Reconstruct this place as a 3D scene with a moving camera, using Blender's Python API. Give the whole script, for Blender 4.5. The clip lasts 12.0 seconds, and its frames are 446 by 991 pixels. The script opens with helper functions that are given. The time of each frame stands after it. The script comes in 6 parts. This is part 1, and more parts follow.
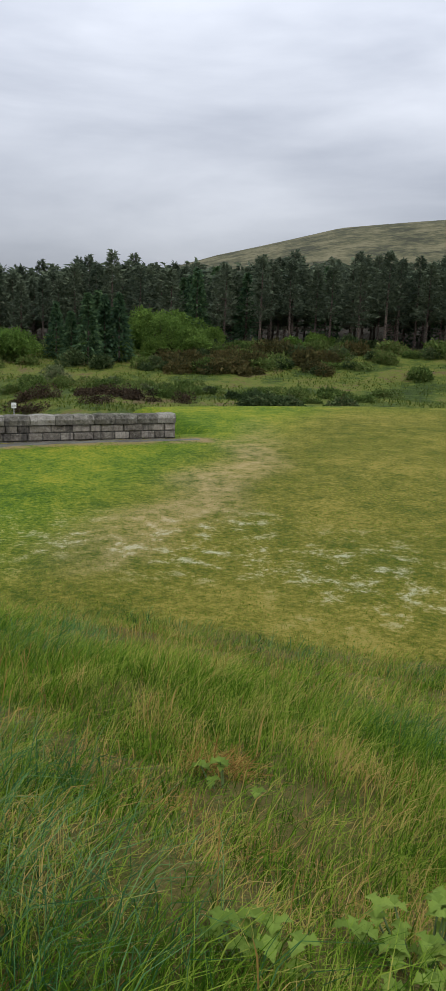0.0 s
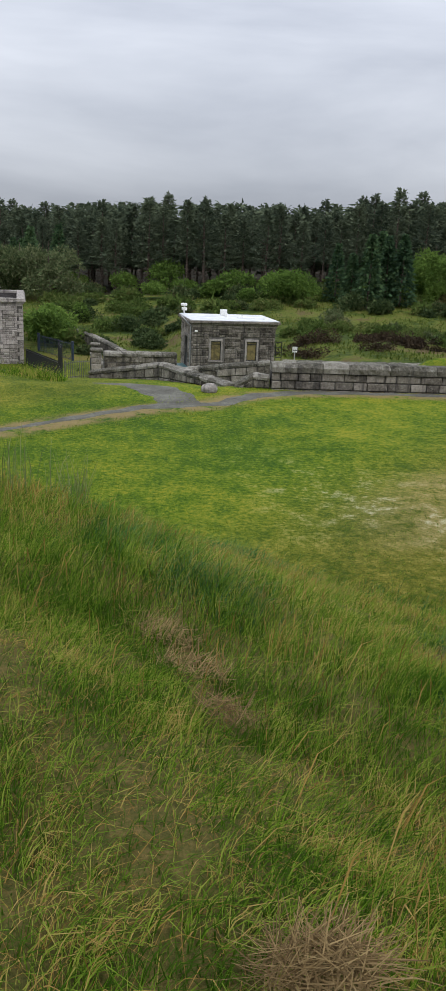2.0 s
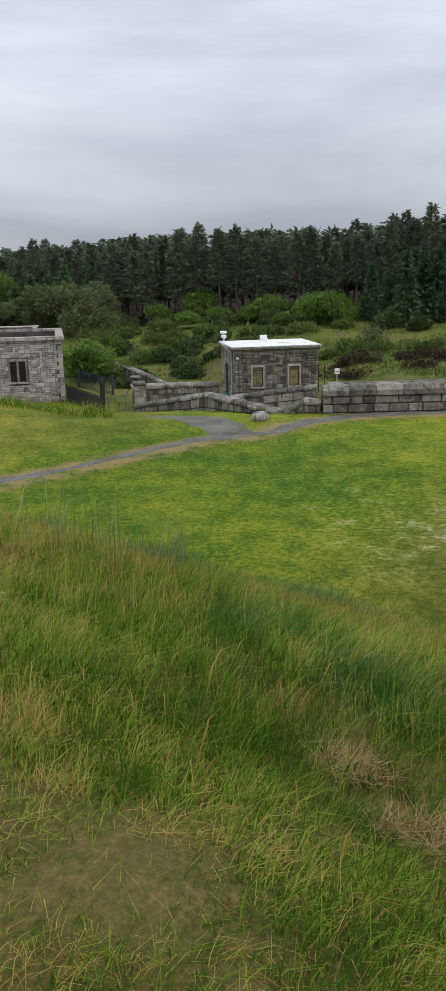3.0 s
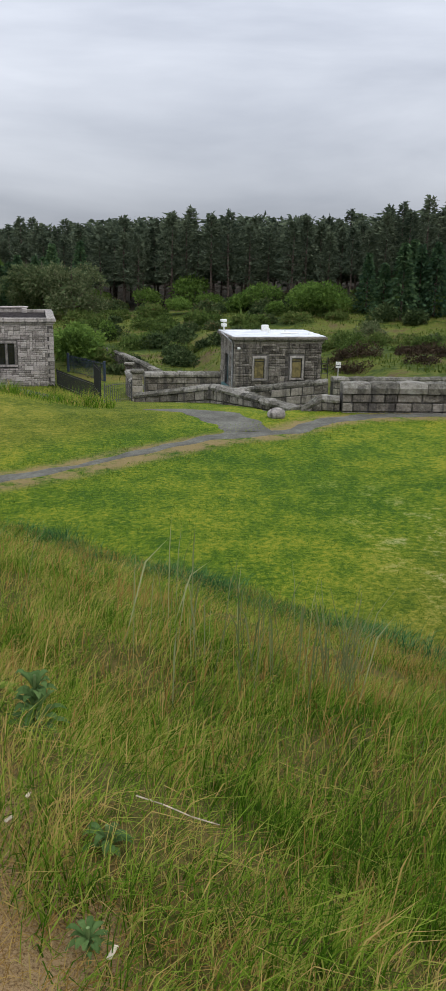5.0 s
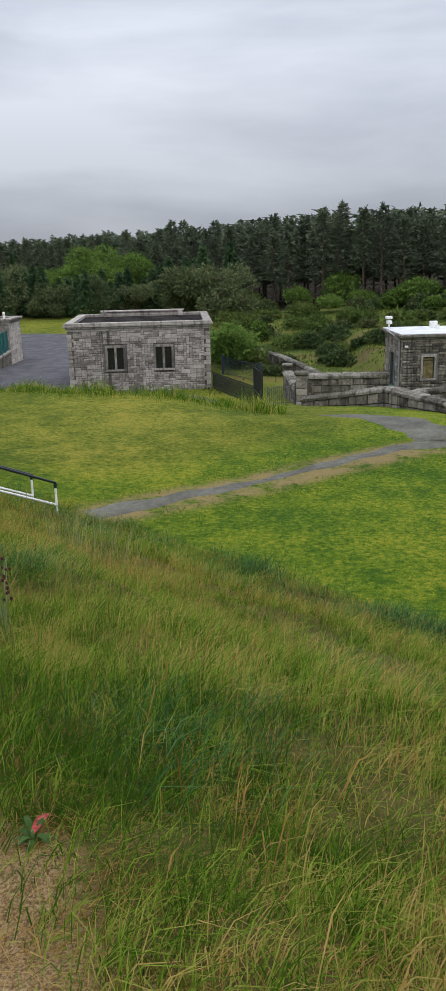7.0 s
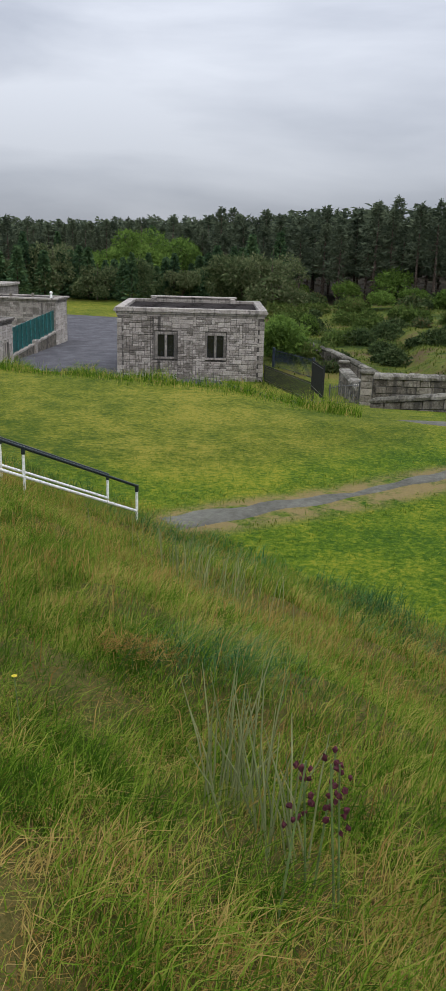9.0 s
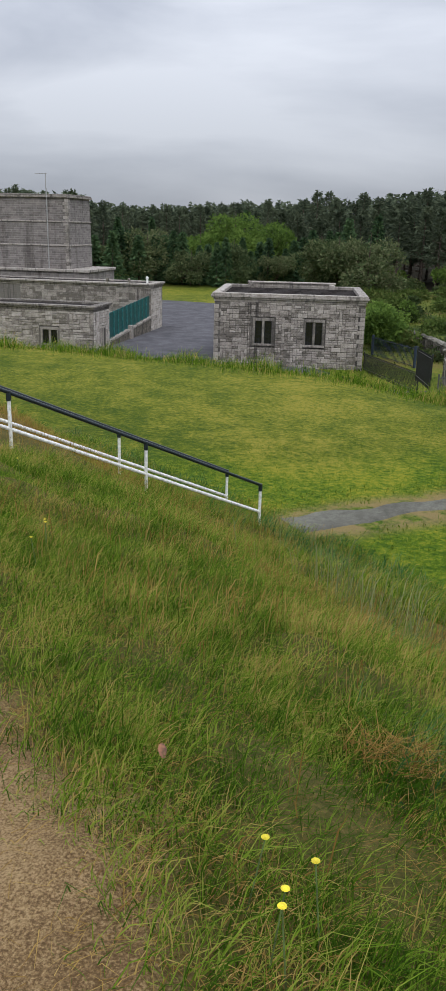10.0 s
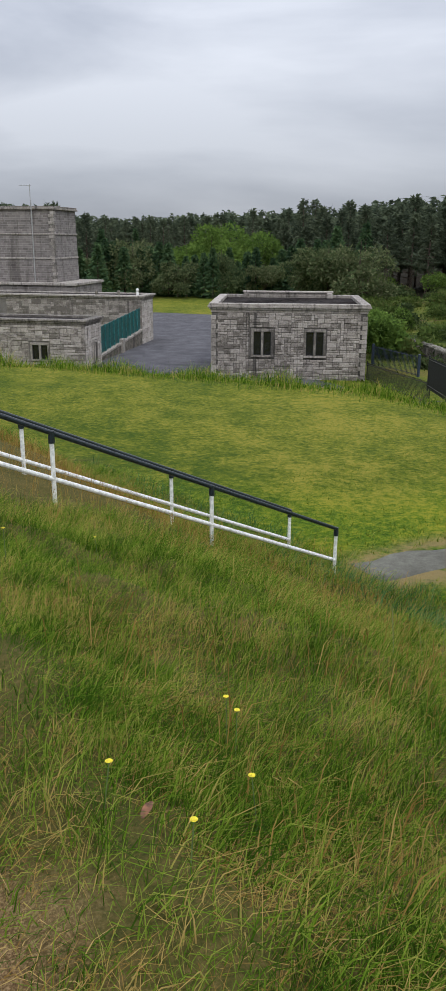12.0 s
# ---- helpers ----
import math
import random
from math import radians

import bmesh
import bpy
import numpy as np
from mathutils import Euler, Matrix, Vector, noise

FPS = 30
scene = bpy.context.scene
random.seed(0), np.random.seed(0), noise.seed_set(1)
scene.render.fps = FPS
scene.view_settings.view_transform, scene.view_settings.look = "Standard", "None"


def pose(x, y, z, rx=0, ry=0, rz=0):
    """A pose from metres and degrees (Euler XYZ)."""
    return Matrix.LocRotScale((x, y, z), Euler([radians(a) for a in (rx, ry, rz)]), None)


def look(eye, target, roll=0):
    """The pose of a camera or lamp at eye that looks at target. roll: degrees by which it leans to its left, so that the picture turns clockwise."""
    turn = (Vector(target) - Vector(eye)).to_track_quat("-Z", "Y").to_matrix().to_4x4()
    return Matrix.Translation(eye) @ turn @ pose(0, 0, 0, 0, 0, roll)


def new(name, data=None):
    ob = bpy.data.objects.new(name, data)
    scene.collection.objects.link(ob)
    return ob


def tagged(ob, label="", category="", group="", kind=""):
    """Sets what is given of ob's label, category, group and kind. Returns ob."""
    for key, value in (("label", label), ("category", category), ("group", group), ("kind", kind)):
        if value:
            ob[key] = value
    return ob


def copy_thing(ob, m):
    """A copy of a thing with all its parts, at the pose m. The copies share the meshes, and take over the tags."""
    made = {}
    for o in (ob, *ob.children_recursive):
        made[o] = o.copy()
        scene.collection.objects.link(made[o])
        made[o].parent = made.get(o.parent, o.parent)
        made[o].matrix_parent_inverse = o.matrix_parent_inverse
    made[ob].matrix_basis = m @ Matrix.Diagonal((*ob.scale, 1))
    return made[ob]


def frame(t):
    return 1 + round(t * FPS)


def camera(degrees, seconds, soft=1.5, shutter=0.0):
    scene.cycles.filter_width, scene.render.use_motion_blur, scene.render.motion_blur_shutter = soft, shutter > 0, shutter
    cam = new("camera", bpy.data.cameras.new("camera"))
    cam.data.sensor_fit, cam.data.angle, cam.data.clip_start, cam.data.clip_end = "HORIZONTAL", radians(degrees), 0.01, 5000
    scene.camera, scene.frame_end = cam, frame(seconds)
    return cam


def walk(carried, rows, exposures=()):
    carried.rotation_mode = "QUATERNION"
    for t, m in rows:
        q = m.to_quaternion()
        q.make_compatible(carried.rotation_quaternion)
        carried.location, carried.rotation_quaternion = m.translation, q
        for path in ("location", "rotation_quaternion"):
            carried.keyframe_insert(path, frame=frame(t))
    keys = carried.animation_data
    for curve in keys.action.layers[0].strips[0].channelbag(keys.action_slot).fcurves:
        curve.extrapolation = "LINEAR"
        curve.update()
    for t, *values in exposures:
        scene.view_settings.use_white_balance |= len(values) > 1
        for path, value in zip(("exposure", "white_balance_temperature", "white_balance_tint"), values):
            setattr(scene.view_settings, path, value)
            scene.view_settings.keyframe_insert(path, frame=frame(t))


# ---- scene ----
# ---- camera and walk ----
cam = camera(30.0, 12.0, 0.9)
PATH = [
    (0.00, (0.290, 3.870, 0.492), (4.348, 12.748, -1.679), 2.09),
    (0.20, (0.208, 4.093, 0.485), (3.154, 13.387, -1.739), -0.03),
    (0.40, (0.126, 4.315, 0.478), (1.817, 13.875, -1.918), -1.35),
    (0.50, (0.084, 4.426, 0.473), (1.359, 14.039, -1.971), -1.38),
    (1.00, (-0.124, 4.981, 0.448), (0.090, 14.576, -2.361), -0.54),
    (1.50, (-0.341, 5.538, 0.420), (-0.543, 15.088, -2.538), -0.20),
    (2.00, (-0.573, 6.098, 0.391), (0.562, 15.596, -2.524), 2.52),
    (2.50, (-0.823, 6.663, 0.365), (-0.242, 16.291, -2.277), -1.59),
    (4.30, (-1.817, 8.725, 0.289), (-0.802, 18.325, -2.321), 1.01),
    (4.50, (-1.930, 8.953, 0.282), (-0.966, 18.553, -2.345), 0.77),
    (5.00, (-2.215, 9.520, 0.263), (-1.282, 19.081, -2.512), 1.04),
    (5.50, (-2.488, 10.079, 0.241), (-1.880, 19.642, -2.619), 0.76),
    (6.00, (-2.812, 10.623, 0.215), (-2.404, 20.197, -2.645), 0.49),
    (6.50, (-3.139, 11.160, 0.190), (-3.221, 20.755, -2.627), -0.44),
    (7.00, (-3.486, 11.690, 0.155), (-4.237, 21.265, -2.631), -1.33),
    (7.50, (-3.860, 12.217, 0.112), (-4.799, 21.759, -2.729), -0.85),
    (7.70, (-4.022, 12.426, 0.092), (-5.192, 21.951, -2.721), -0.99),
    (9.30, (-5.419, 14.094, -0.088), (-6.542, 23.594, -3.003), 2.38),
    (9.50, (-5.607, 14.300, -0.113), (-7.042, 23.754, -3.040), 1.96),
    (10.00, (-6.099, 14.815, -0.176), (-8.125, 24.114, -3.245), 1.37),
    (10.50, (-6.573, 15.341, -0.229), (-8.533, 24.649, -3.316), 1.13),
    (11.00, (-7.005, 15.880, -0.279), (-8.669, 25.293, -3.215), 0.33),
    (11.50, (-7.431, 16.401, -0.328), (-9.065, 25.814, -3.283), 0.23),
    (12.00, (-7.835, 16.912, -0.390), (-9.691, 26.285, -3.338), 0.32),
]
walk(cam, [(t, look(eye, target, roll)) for t, eye, target, roll in PATH])

# ---- sky and light: overcast, brighter overhead ----
world = bpy.data.worlds.new("overcast_sky")
scene.world = world
world.use_nodes = True
wt = world.node_tree
wt.nodes.clear()


def wnode(kind, **kw):
    n = wt.nodes.new(kind)
    for k, v in kw.items():
        if k in n.inputs:
            n.inputs[k].default_value = v
    return n


w_out = wnode("ShaderNodeOutputWorld")
w_bg = wnode("ShaderNodeBackground", Strength=1.0)
w_sky = wnode("ShaderNodeTexSky")
w_sky.sky_type, w_sky.sun_disc = "NISHITA", False
w_sky.sun_elevation, w_sky.sun_rotation = radians(48), radians(150)
w_skyk = wnode("ShaderNodeVectorMath")
w_skyk.operation = "SCALE"
w_skyk.inputs["Scale"].default_value = 0.1
w_co = wnode("ShaderNodeTexCoord")
w_sep = wnode("ShaderNodeSeparateXYZ")
w_map = wnode("ShaderNodeMapping")
w_map.inputs["Scale"].default_value = (1.0, 1.0, 4.2)
w_n1 = wnode("ShaderNodeTexNoise", Scale=1.9, Detail=6.0, Roughness=0.5, Distortion=0.25)
w_r1 = wnode("ShaderNodeValToRGB")
w_r1.color_ramp.elements[0].position, w_r1.color_ramp.elements[0].color = 0.34, (0.335, 0.364, 0.432, 1)
w_r1.color_ramp.elements[1].position, w_r1.color_ramp.elements[1].color = 0.63, (0.575, 0.605, 0.672, 1)
w_up = wnode("ShaderNodeMapRange")
for k, v in (("From Min", 0.0), ("From Max", 1.0), ("To Min", 0.82), ("To Max", 4.0)):
    w_up.inputs[k].default_value = v
w_cl = wnode("ShaderNodeVectorMath")
w_cl.operation = "SCALE"
w_mix = wnode("ShaderNodeMix")
w_mix.data_type = "RGBA"
w_mix.inputs[0].default_value = 0.94
L = wt.links.new
L(w_co.outputs["Generated"], w_map.inputs["Vector"])
L(w_co.outputs["Generated"], w_sep.inputs[0])
L(w_map.outputs[0], w_n1.inputs["Vector"])
L(w_n1.outputs["Fac"], w_r1.inputs[0])
L(w_sep.outputs["Z"], w_up.inputs["Value"])
L(w_r1.outputs[0], w_cl.inputs[0])
L(w_up.outputs[0], w_cl.inputs["Scale"])
L(w_sky.outputs[0], w_skyk.inputs[0])
L(w_skyk.outputs[0], w_mix.inputs[6])
L(w_cl.outputs[0], w_mix.inputs[7])
L(w_mix.outputs[2], w_bg.inputs["Color"])
L(w_bg.outputs[0], w_out.inputs[0])

sun_data = bpy.data.lights.new("sun", "SUN")
sun_data.energy, sun_data.angle, sun_data.color = 1.1, radians(25), (1.0, 0.97, 0.92)
sun = new("sun", sun_data)
sun.matrix_world = look((0, 0, 60), (-20, 32, 20))
scene.view_settings.exposure = 0.0


# ---- materials ----
def node_material(name):
    m = bpy.data.materials.new(name)
    m.use_nodes = True
    nt = m.node_tree
    return m, nt, nt.nodes["Principled BSDF"]


def add(nt, kind, **kw):
    n = nt.nodes.new(kind)
    for k, v in kw.items():
        if k in n.inputs:
            n.inputs[k].default_value = v
    return n


def ramp(nt, stops):
    r = nt.nodes.new("ShaderNodeValToRGB")
    els = r.color_ramp.elements
    while len(els) < len(stops):
        els.new(0.5)
    for e, (p, c) in zip(els, stops):
        e.position, e.color = p, (*c, 1)
    return r


def mixc(nt, fac, a, b, mode="MIX"):
    m = nt.nodes.new("ShaderNodeMix")
    m.data_type, m.blend_type = "RGBA", mode
    for sock, v in ((m.inputs[0], fac), (m.inputs[6], a), (m.inputs[7], b)):
        if isinstance(v, (int, float)):
            sock.default_value = v
        elif isinstance(v, tuple):
            sock.default_value = (*v, 1)
        else:
            nt.links.new(v, sock)
    return m.outputs[2]


def math_node(nt, op, a, b=0.0, clamp=False):
    m = nt.nodes.new("ShaderNodeMath")
    m.operation, m.use_clamp = op, clamp
    for sock, v in zip(m.inputs, (a, b)):
        if isinstance(v, (int, float)):
            sock.default_value = v
        else:
            nt.links.new(v, sock)
    return m.outputs[0]


def noise_tex(nt, scale, detail=4.0, rough=0.55, coord="Object", stretch=None, vec=None):
    n = add(nt, "ShaderNodeTexNoise", Scale=scale, Detail=detail, Roughness=rough)
    if vec is None:
        co = add(nt, "ShaderNodeTexCoord")
        vec = co.outputs[coord]
    if stretch:
        mp = add(nt, "ShaderNodeMapping", Scale=stretch)
        nt.links.new(vec, mp.inputs["Vector"])
        vec = mp.outputs[0]
    nt.links.new(vec, n.inputs["Vector"])
    return n.outputs["Fac"]


def world_pos(nt):
    return add(nt, "ShaderNodeNewGeometry").outputs["Position"]


def bump(nt, bsdf, height, strength=0.4, distance=0.02):
    b = add(nt, "ShaderNodeBump", Strength=strength, Distance=distance)
    nt.links.new(height, b.inputs["Height"])
    nt.links.new(b.outputs[0], bsdf.inputs["Normal"])


def granite(name, dark, mid, light, lichen=0.35, streak=0.5, runs=(2.6, 0.16, 0.53, 0.62)):
    """Weathered granite in world space: mottled, with lichen and dark run-off streaks."""
    m, nt, p = node_material(name)
    pos = world_pos(nt)
    info = add(nt, "ShaderNodeObjectInfo")
    r = ramp(nt, ((0.39, dark), (0.52, mid), (0.66, light)))
    big = noise_tex(nt, 1.7, 5, 0.6, vec=pos)
    fine = noise_tex(nt, 8, 8, 0.82, vec=pos)
    v = math_node(nt, "ADD", math_node(nt, "MULTIPLY", big, 0.35), math_node(nt, "MULTIPLY", fine, 0.55))
    isl = add(nt, "ShaderNodeNewGeometry").outputs["Random Per Island"]
    own = math_node(nt, "ADD", math_node(nt, "MULTIPLY", info.outputs["Random"], 0.17), math_node(nt, "MULTIPLY", isl, 0.17))
    v = math_node(nt, "ADD", math_node(nt, "SUBTRACT", v, 0.10), own)
    nt.links.new(v, r.inputs[0])
    lic = noise_tex(nt, 4.0, 6, 0.7, vec=pos)
    lr = ramp(nt, ((0.56, (0, 0, 0)), (0.7, (1, 1, 1))))
    nt.links.new(lic, lr.inputs[0])
    c = mixc(nt, math_node(nt, "MULTIPLY", lr.outputs[0], lichen), r.outputs[0], (0.36, 0.37, 0.31))
    st = noise_tex(nt, 1.0, 5, 0.65, vec=pos, stretch=(runs[0], runs[0], runs[1]))
    sr = ramp(nt, ((runs[2], (0, 0, 0)), (runs[3], (1, 1, 1))))
    nt.links.new(st, sr.inputs[0])
    c = mixc(nt, math_node(nt, "MULTIPLY", sr.outputs[0], streak), c, (0.045, 0.042, 0.04))
    nt.links.new(c, p.inputs["Base Color"])
    p.inputs["Roughness"].default_value = 0.95
    p.inputs["Specular IOR Level"].default_value = 0.15
    bump(nt, p, math_node(nt, "ADD", fine, math_node(nt, "MULTIPLY", lic, 0.6)), 0.9, 0.06)
    return m


def plain(name, colour, rough=0.6, metal=0.0, vary=0.12, scale=9.0, spec=0.5):
    m, nt, p = node_material(name)
    n = noise_tex(nt, scale, 5, 0.6, vec=world_pos(nt))
    k = [max(0.0, c * (1 - vary * 2)) for c in colour]
    h = [min(1.0, c * (1 + vary)) for c in colour]
    r = ramp(nt, ((0.38, tuple(k)), (0.62, tuple(h))))
    nt.links.new(n, r.inputs[0])
    nt.links.new(r.outputs[0], p.inputs["Base Color"])
    p.inputs["Roughness"].default_value, p.inputs["Metallic"].default_value = rough, metal
    p.inputs["Specular IOR Level"].default_value = spec
    bump(nt, p, n, 0.15, 0.01)
    return m


def leafy(name, dark, mid, light, dry=None, translucent=0.25, obj_vary=0.25, clump=0.0):
    """Leaves, needles or blades: colour varies leaf by leaf, clump by clump and plant by plant."""
    m, nt, p = node_material(name)
    g = add(nt, "ShaderNodeNewGeometry")
    info = add(nt, "ShaderNodeObjectInfo")
    isl = g.outputs["Random Per Island"]
    big = noise_tex(nt, 0.55, 3, 0.6, vec=g.outputs["Position"])
    v = math_node(nt, "ADD", math_node(nt, "MULTIPLY", isl, 0.5), math_node(nt, "MULTIPLY", big, 0.5))
    if clump:
        mid_n = noise_tex(nt, 3.4, 3, 0.6, vec=g.outputs["Position"])
        v = math_node(nt, "ADD", math_node(nt, "MULTIPLY", isl, 0.85), math_node(nt, "MULTIPLY", big, 1.1))
        v = math_node(nt, "ADD", math_node(nt, "SUBTRACT", v, 1.52), math_node(nt, "MULTIPLY", mid_n, 2.0 * clump))
    v = math_node(nt, "ADD", v, math_node(nt, "MULTIPLY", math_node(nt, "SUBTRACT", info.outputs["Random"], 0.5), obj_vary))
    stops = [(0.22, dark), (0.5, mid), (0.76, light)]
    if dry:
        stops.append((0.96, dry))
    r = ramp(nt, stops)
    nt.links.new(v, r.inputs[0])
    nt.links.new(r.outputs[0], p.inputs["Base Color"])
    p.inputs["Roughness"].default_value = 0.85
    p.inputs["Specular IOR Level"].default_value = 0.08
    tr = add(nt, "ShaderNodeBsdfTranslucent")
    nt.links.new(r.outputs[0], tr.inputs["Color"])
    mx = add(nt, "ShaderNodeMixShader", Fac=translucent)
    out = nt.nodes["Material Output"]
    nt.links.new(p.outputs[0], mx.inputs[1])
    nt.links.new(tr.outputs[0], mx.inputs[2])
    nt.links.new(mx.outputs[0], out.inputs["Surface"])
    return m


M_STONE = granite("weathered_granite", (0.16, 0.142, 0.126), (0.36, 0.325, 0.292), (0.52, 0.475, 0.432), 0.2, 0.85, (1.5, 0.035, 0.60, 0.67))
M_STONE_B = granite("dark_granite", (0.045, 0.039, 0.032), (0.178, 0.158, 0.131), (0.345, 0.31, 0.262), 0.3, 0.65)
M_MORTAR = granite("mortar", (0.06, 0.055, 0.05), (0.125, 0.115, 0.105), (0.19, 0.175, 0.16), 0.1, 0.5)
M_DRESSED = granite("dressed_granite", (0.12, 0.108, 0.096), (0.285, 0.258, 0.23), (0.44, 0.40, 0.36), 0.15, 0.55)
M_COPING = granite("mossy_coping", (0.04, 0.038, 0.028), (0.142, 0.131, 0.105), (0.30, 0.28, 0.24), 0.35, 0.55)
M_LEAD = plain("roof_slate", (0.032, 0.027, 0.025), 0.95, 0, 0.35, 3.0, 0.08)
M_WHITE_ROOF = plain("white_roof_coating", (0.60, 0.61, 0.62), 0.5, 0, 0.08, 1.5)
M_WHITE = plain("white_paint", (0.74, 0.74, 0.71), 0.45, 0, 0.12, 22)
M_NAVY = plain("dark_rail_paint", (0.010, 0.017, 0.022), 0.4, 0, 0.25, 30)
M_BLACK = plain("black_paint", (0.012, 0.013, 0.015), 0.5, 0, 0.3, 20)
M_GLASS = plain("dark_glass", (0.012, 0.012, 0.014), 0.15, 0, 0.2, 3)
M_AMBER = plain("amber_blind", (0.16, 0.125, 0.045), 0.5, 0, 0.25, 4)
M_TEAL = plain("teal_paint", (0.012, 0.085, 0.085), 0.45, 0, 0.2, 5)
M_TEALDOOR = plain("teal_door_paint", (0.02, 0.10, 0.11), 0.45, 0, 0.2, 5)
M_BLUE = plain("blue_fence_paint", (0.022, 0.036, 0.062), 0.5, 0, 0.2, 10)
M_GREY_PIPE = plain("grey_pipe", (0.34, 0.34, 0.33), 0.5, 0, 0.15, 12)
M_GATE_GREY = plain("dull_galvanised", (0.10, 0.10, 0.10), 0.6, 0.3, 0.2, 12)
M_CONC = plain("mossy_concrete", (0.13, 0.115, 0.09), 0.95, 0, 0.3, 6, 0.1)
M_BARK = plain("bark", (0.13, 0.10, 0.08), 0.95, 0, 0.35, 5, 0.1)
M_PINE = leafy("pine_needles", (0.05, 0.068, 0.045), (0.096, 0.123, 0.076), (0.152, 0.18, 0.108), None, 0.25)
M_SPRUCE = leafy("spruce_needles", (0.032, 0.062, 0.034), (0.062, 0.115, 0.052), (0.105, 0.17, 0.07), None, 0.25)
M_BROAD = leafy("broad_leaves", (0.07, 0.125, 0.026), (0.13, 0.215, 0.042), (0.19, 0.28, 0.06), None, 0.4)
M_OLIVE = leafy("olive_leaves", (0.05, 0.08, 0.032), (0.105, 0.14, 0.058), (0.19, 0.205, 0.10), None, 0.35)
M_GORSE = leafy("gorse_leaves", (0.028, 0.048, 0.018), (0.058, 0.09, 0.032), (0.10, 0.13, 0.05), (0.15, 0.10, 0.05), 0.25)
M_BRACKEN = leafy("bracken", (0.05, 0.085, 0.02), (0.10, 0.15, 0.035), (0.155, 0.185, 0.055), (0.17, 0.105, 0.05), 0.35)
M_GRASS = leafy("grass_blades", (0.04, 0.095, 0.006), (0.145, 0.25, 0.018), (0.275, 0.345, 0.05), (0.46, 0.33, 0.11), 0.45, 0.0, 1.0)
M_DRY = leafy("dry_stems", (0.16, 0.09, 0.022), (0.31, 0.195, 0.052), (0.43, 0.30, 0.095), (0.54, 0.42, 0.19), 0.4)
M_RUSH = leafy("rush_stems", (0.09, 0.12, 0.04), (0.18, 0.21, 0.085), (0.29, 0.30, 0.14), None, 0.2)
M_STRAW = leafy("dead_stalks", (0.12, 0.08, 0.035), (0.25, 0.172, 0.078), (0.38, 0.28, 0.13), (0.48, 0.38, 0.2), 0.3)
M_BLUEGRASS = leafy("rank_grass", (0.03, 0.09, 0.028), (0.08, 0.185, 0.058), (0.15, 0.26, 0.095), None, 0.4, 0.0, 0.9)


# ---- shared mesh helpers ----
def mesh_of(name, bm, material):
    me = bpy.data.meshes.new(name)
    bm.to_mesh(me)
    bm.free()
    me.materials.append(material)
    return me


def part(name, bm, material, parent, label=""):
    ob = new(name, mesh_of(name, bm, material))
    ob.parent = parent
    if label:
        ob["label"] = label
    return ob


def piece(name, me, parent, m):
    ob = new(name, me)
    ob.parent = parent
    ob.matrix_basis = m
    return ob


def box(bm, x0, y0, z0, x1, y1, z1, bevel=0.0, m=None):
    r = bmesh.ops.create_cube(bm, size=1.0)
    vs = r["verts"]
    mat = Matrix.Translation(((x0 + x1) / 2, (y0 + y1) / 2, (z0 + z1) / 2)) @ Matrix.Diagonal((x1 - x0, y1 - y0, z1 - z0, 1))
    bmesh.ops.transform(bm, matrix=mat, verts=vs)
    if bevel:
        es = list({e for v in vs for e in v.link_edges})
        out = bmesh.ops.bevel(bm, geom=es, offset=bevel, segments=1, affect="EDGES", profile=0.5)
        vs = list({v for f in out["faces"] for v in f.verts} | {v for v in vs if v.is_valid})
    if m is not None:
        bmesh.ops.transform(bm, matrix=m, verts=vs)
    return vs


def tube(bm, a, b, r0, r1=None, seg=8):
    a, b = Vector(a), Vector(b)
    d = b - a
    r = bmesh.ops.create_cone(bm, cap_ends=True, segments=seg, radius1=r0, radius2=r0 if r1 is None else r1, depth=d.length)
    q = d.to_track_quat("Z", "Y").to_matrix().to_4x4()
    bmesh.ops.transform(bm, matrix=Matrix.Translation((a + b) / 2) @ q, verts=r["verts"])
    return r["verts"]


def thing(name, m=None, label="", category="", group=""):
    e = new(name)
    if m is not None:
        e.matrix_basis = m
    return tagged(e, label, category, group)


# ---- the lie of the land ----
DIRN, DIRA = (0.644, 0.765), (-0.765, 0.644)      # down the bank, along the bank
TOE = 17.3
PA = np.array([-30.0, 2.27, 3.83, 4.92, 7.24, 8.4, 10.2, 13.5, 14.9, 16.9, 22.0, 40.0])
PS = np.array([-9.0, 3.15, 4.02, 4.57, 5.6, 6.11, 6.69, 7.33, 7.5, 7.9, 8.6, 10.5])
RIM_A = np.array([0, 4.2, 5.2, 6.2, 8.2, 9.2, 12, 13.4, 14.2, 15.0, 15.7, 16.8, 18.2])
RIM = np.array([0.32, 0.3, 0.3, 0.3, 0.5, 0.84, 0.76, 0.6, 0.34, 0.42, 0.7, 0.56, 0.42])      # half-width of bare earth beside the walked line
PZ = np.array([-0.4, -1.06, -1.13, -1.19, -1.27, -1.31, -1.40, -1.66, -1.75, -1.94, -2.15, -2.3])


def smooth(x, a, b):
    t = np.clip((x - a) / (b - a), 0, 1)
    return t * t * (3 - 2 * t)


def wobble(x, y, k, seed=0.0):
    return (np.sin(x * k + 1.3 + seed) * np.cos(y * k * 1.17 - 0.4 + seed * 2) + 0.6 * np.sin((x * 0.8 + y * 0.6) * k * 2.3 + 2.1 * seed)
            + 0.4 * np.cos((x * 0.5 - y * 0.9) * k * 4.1 + seed))


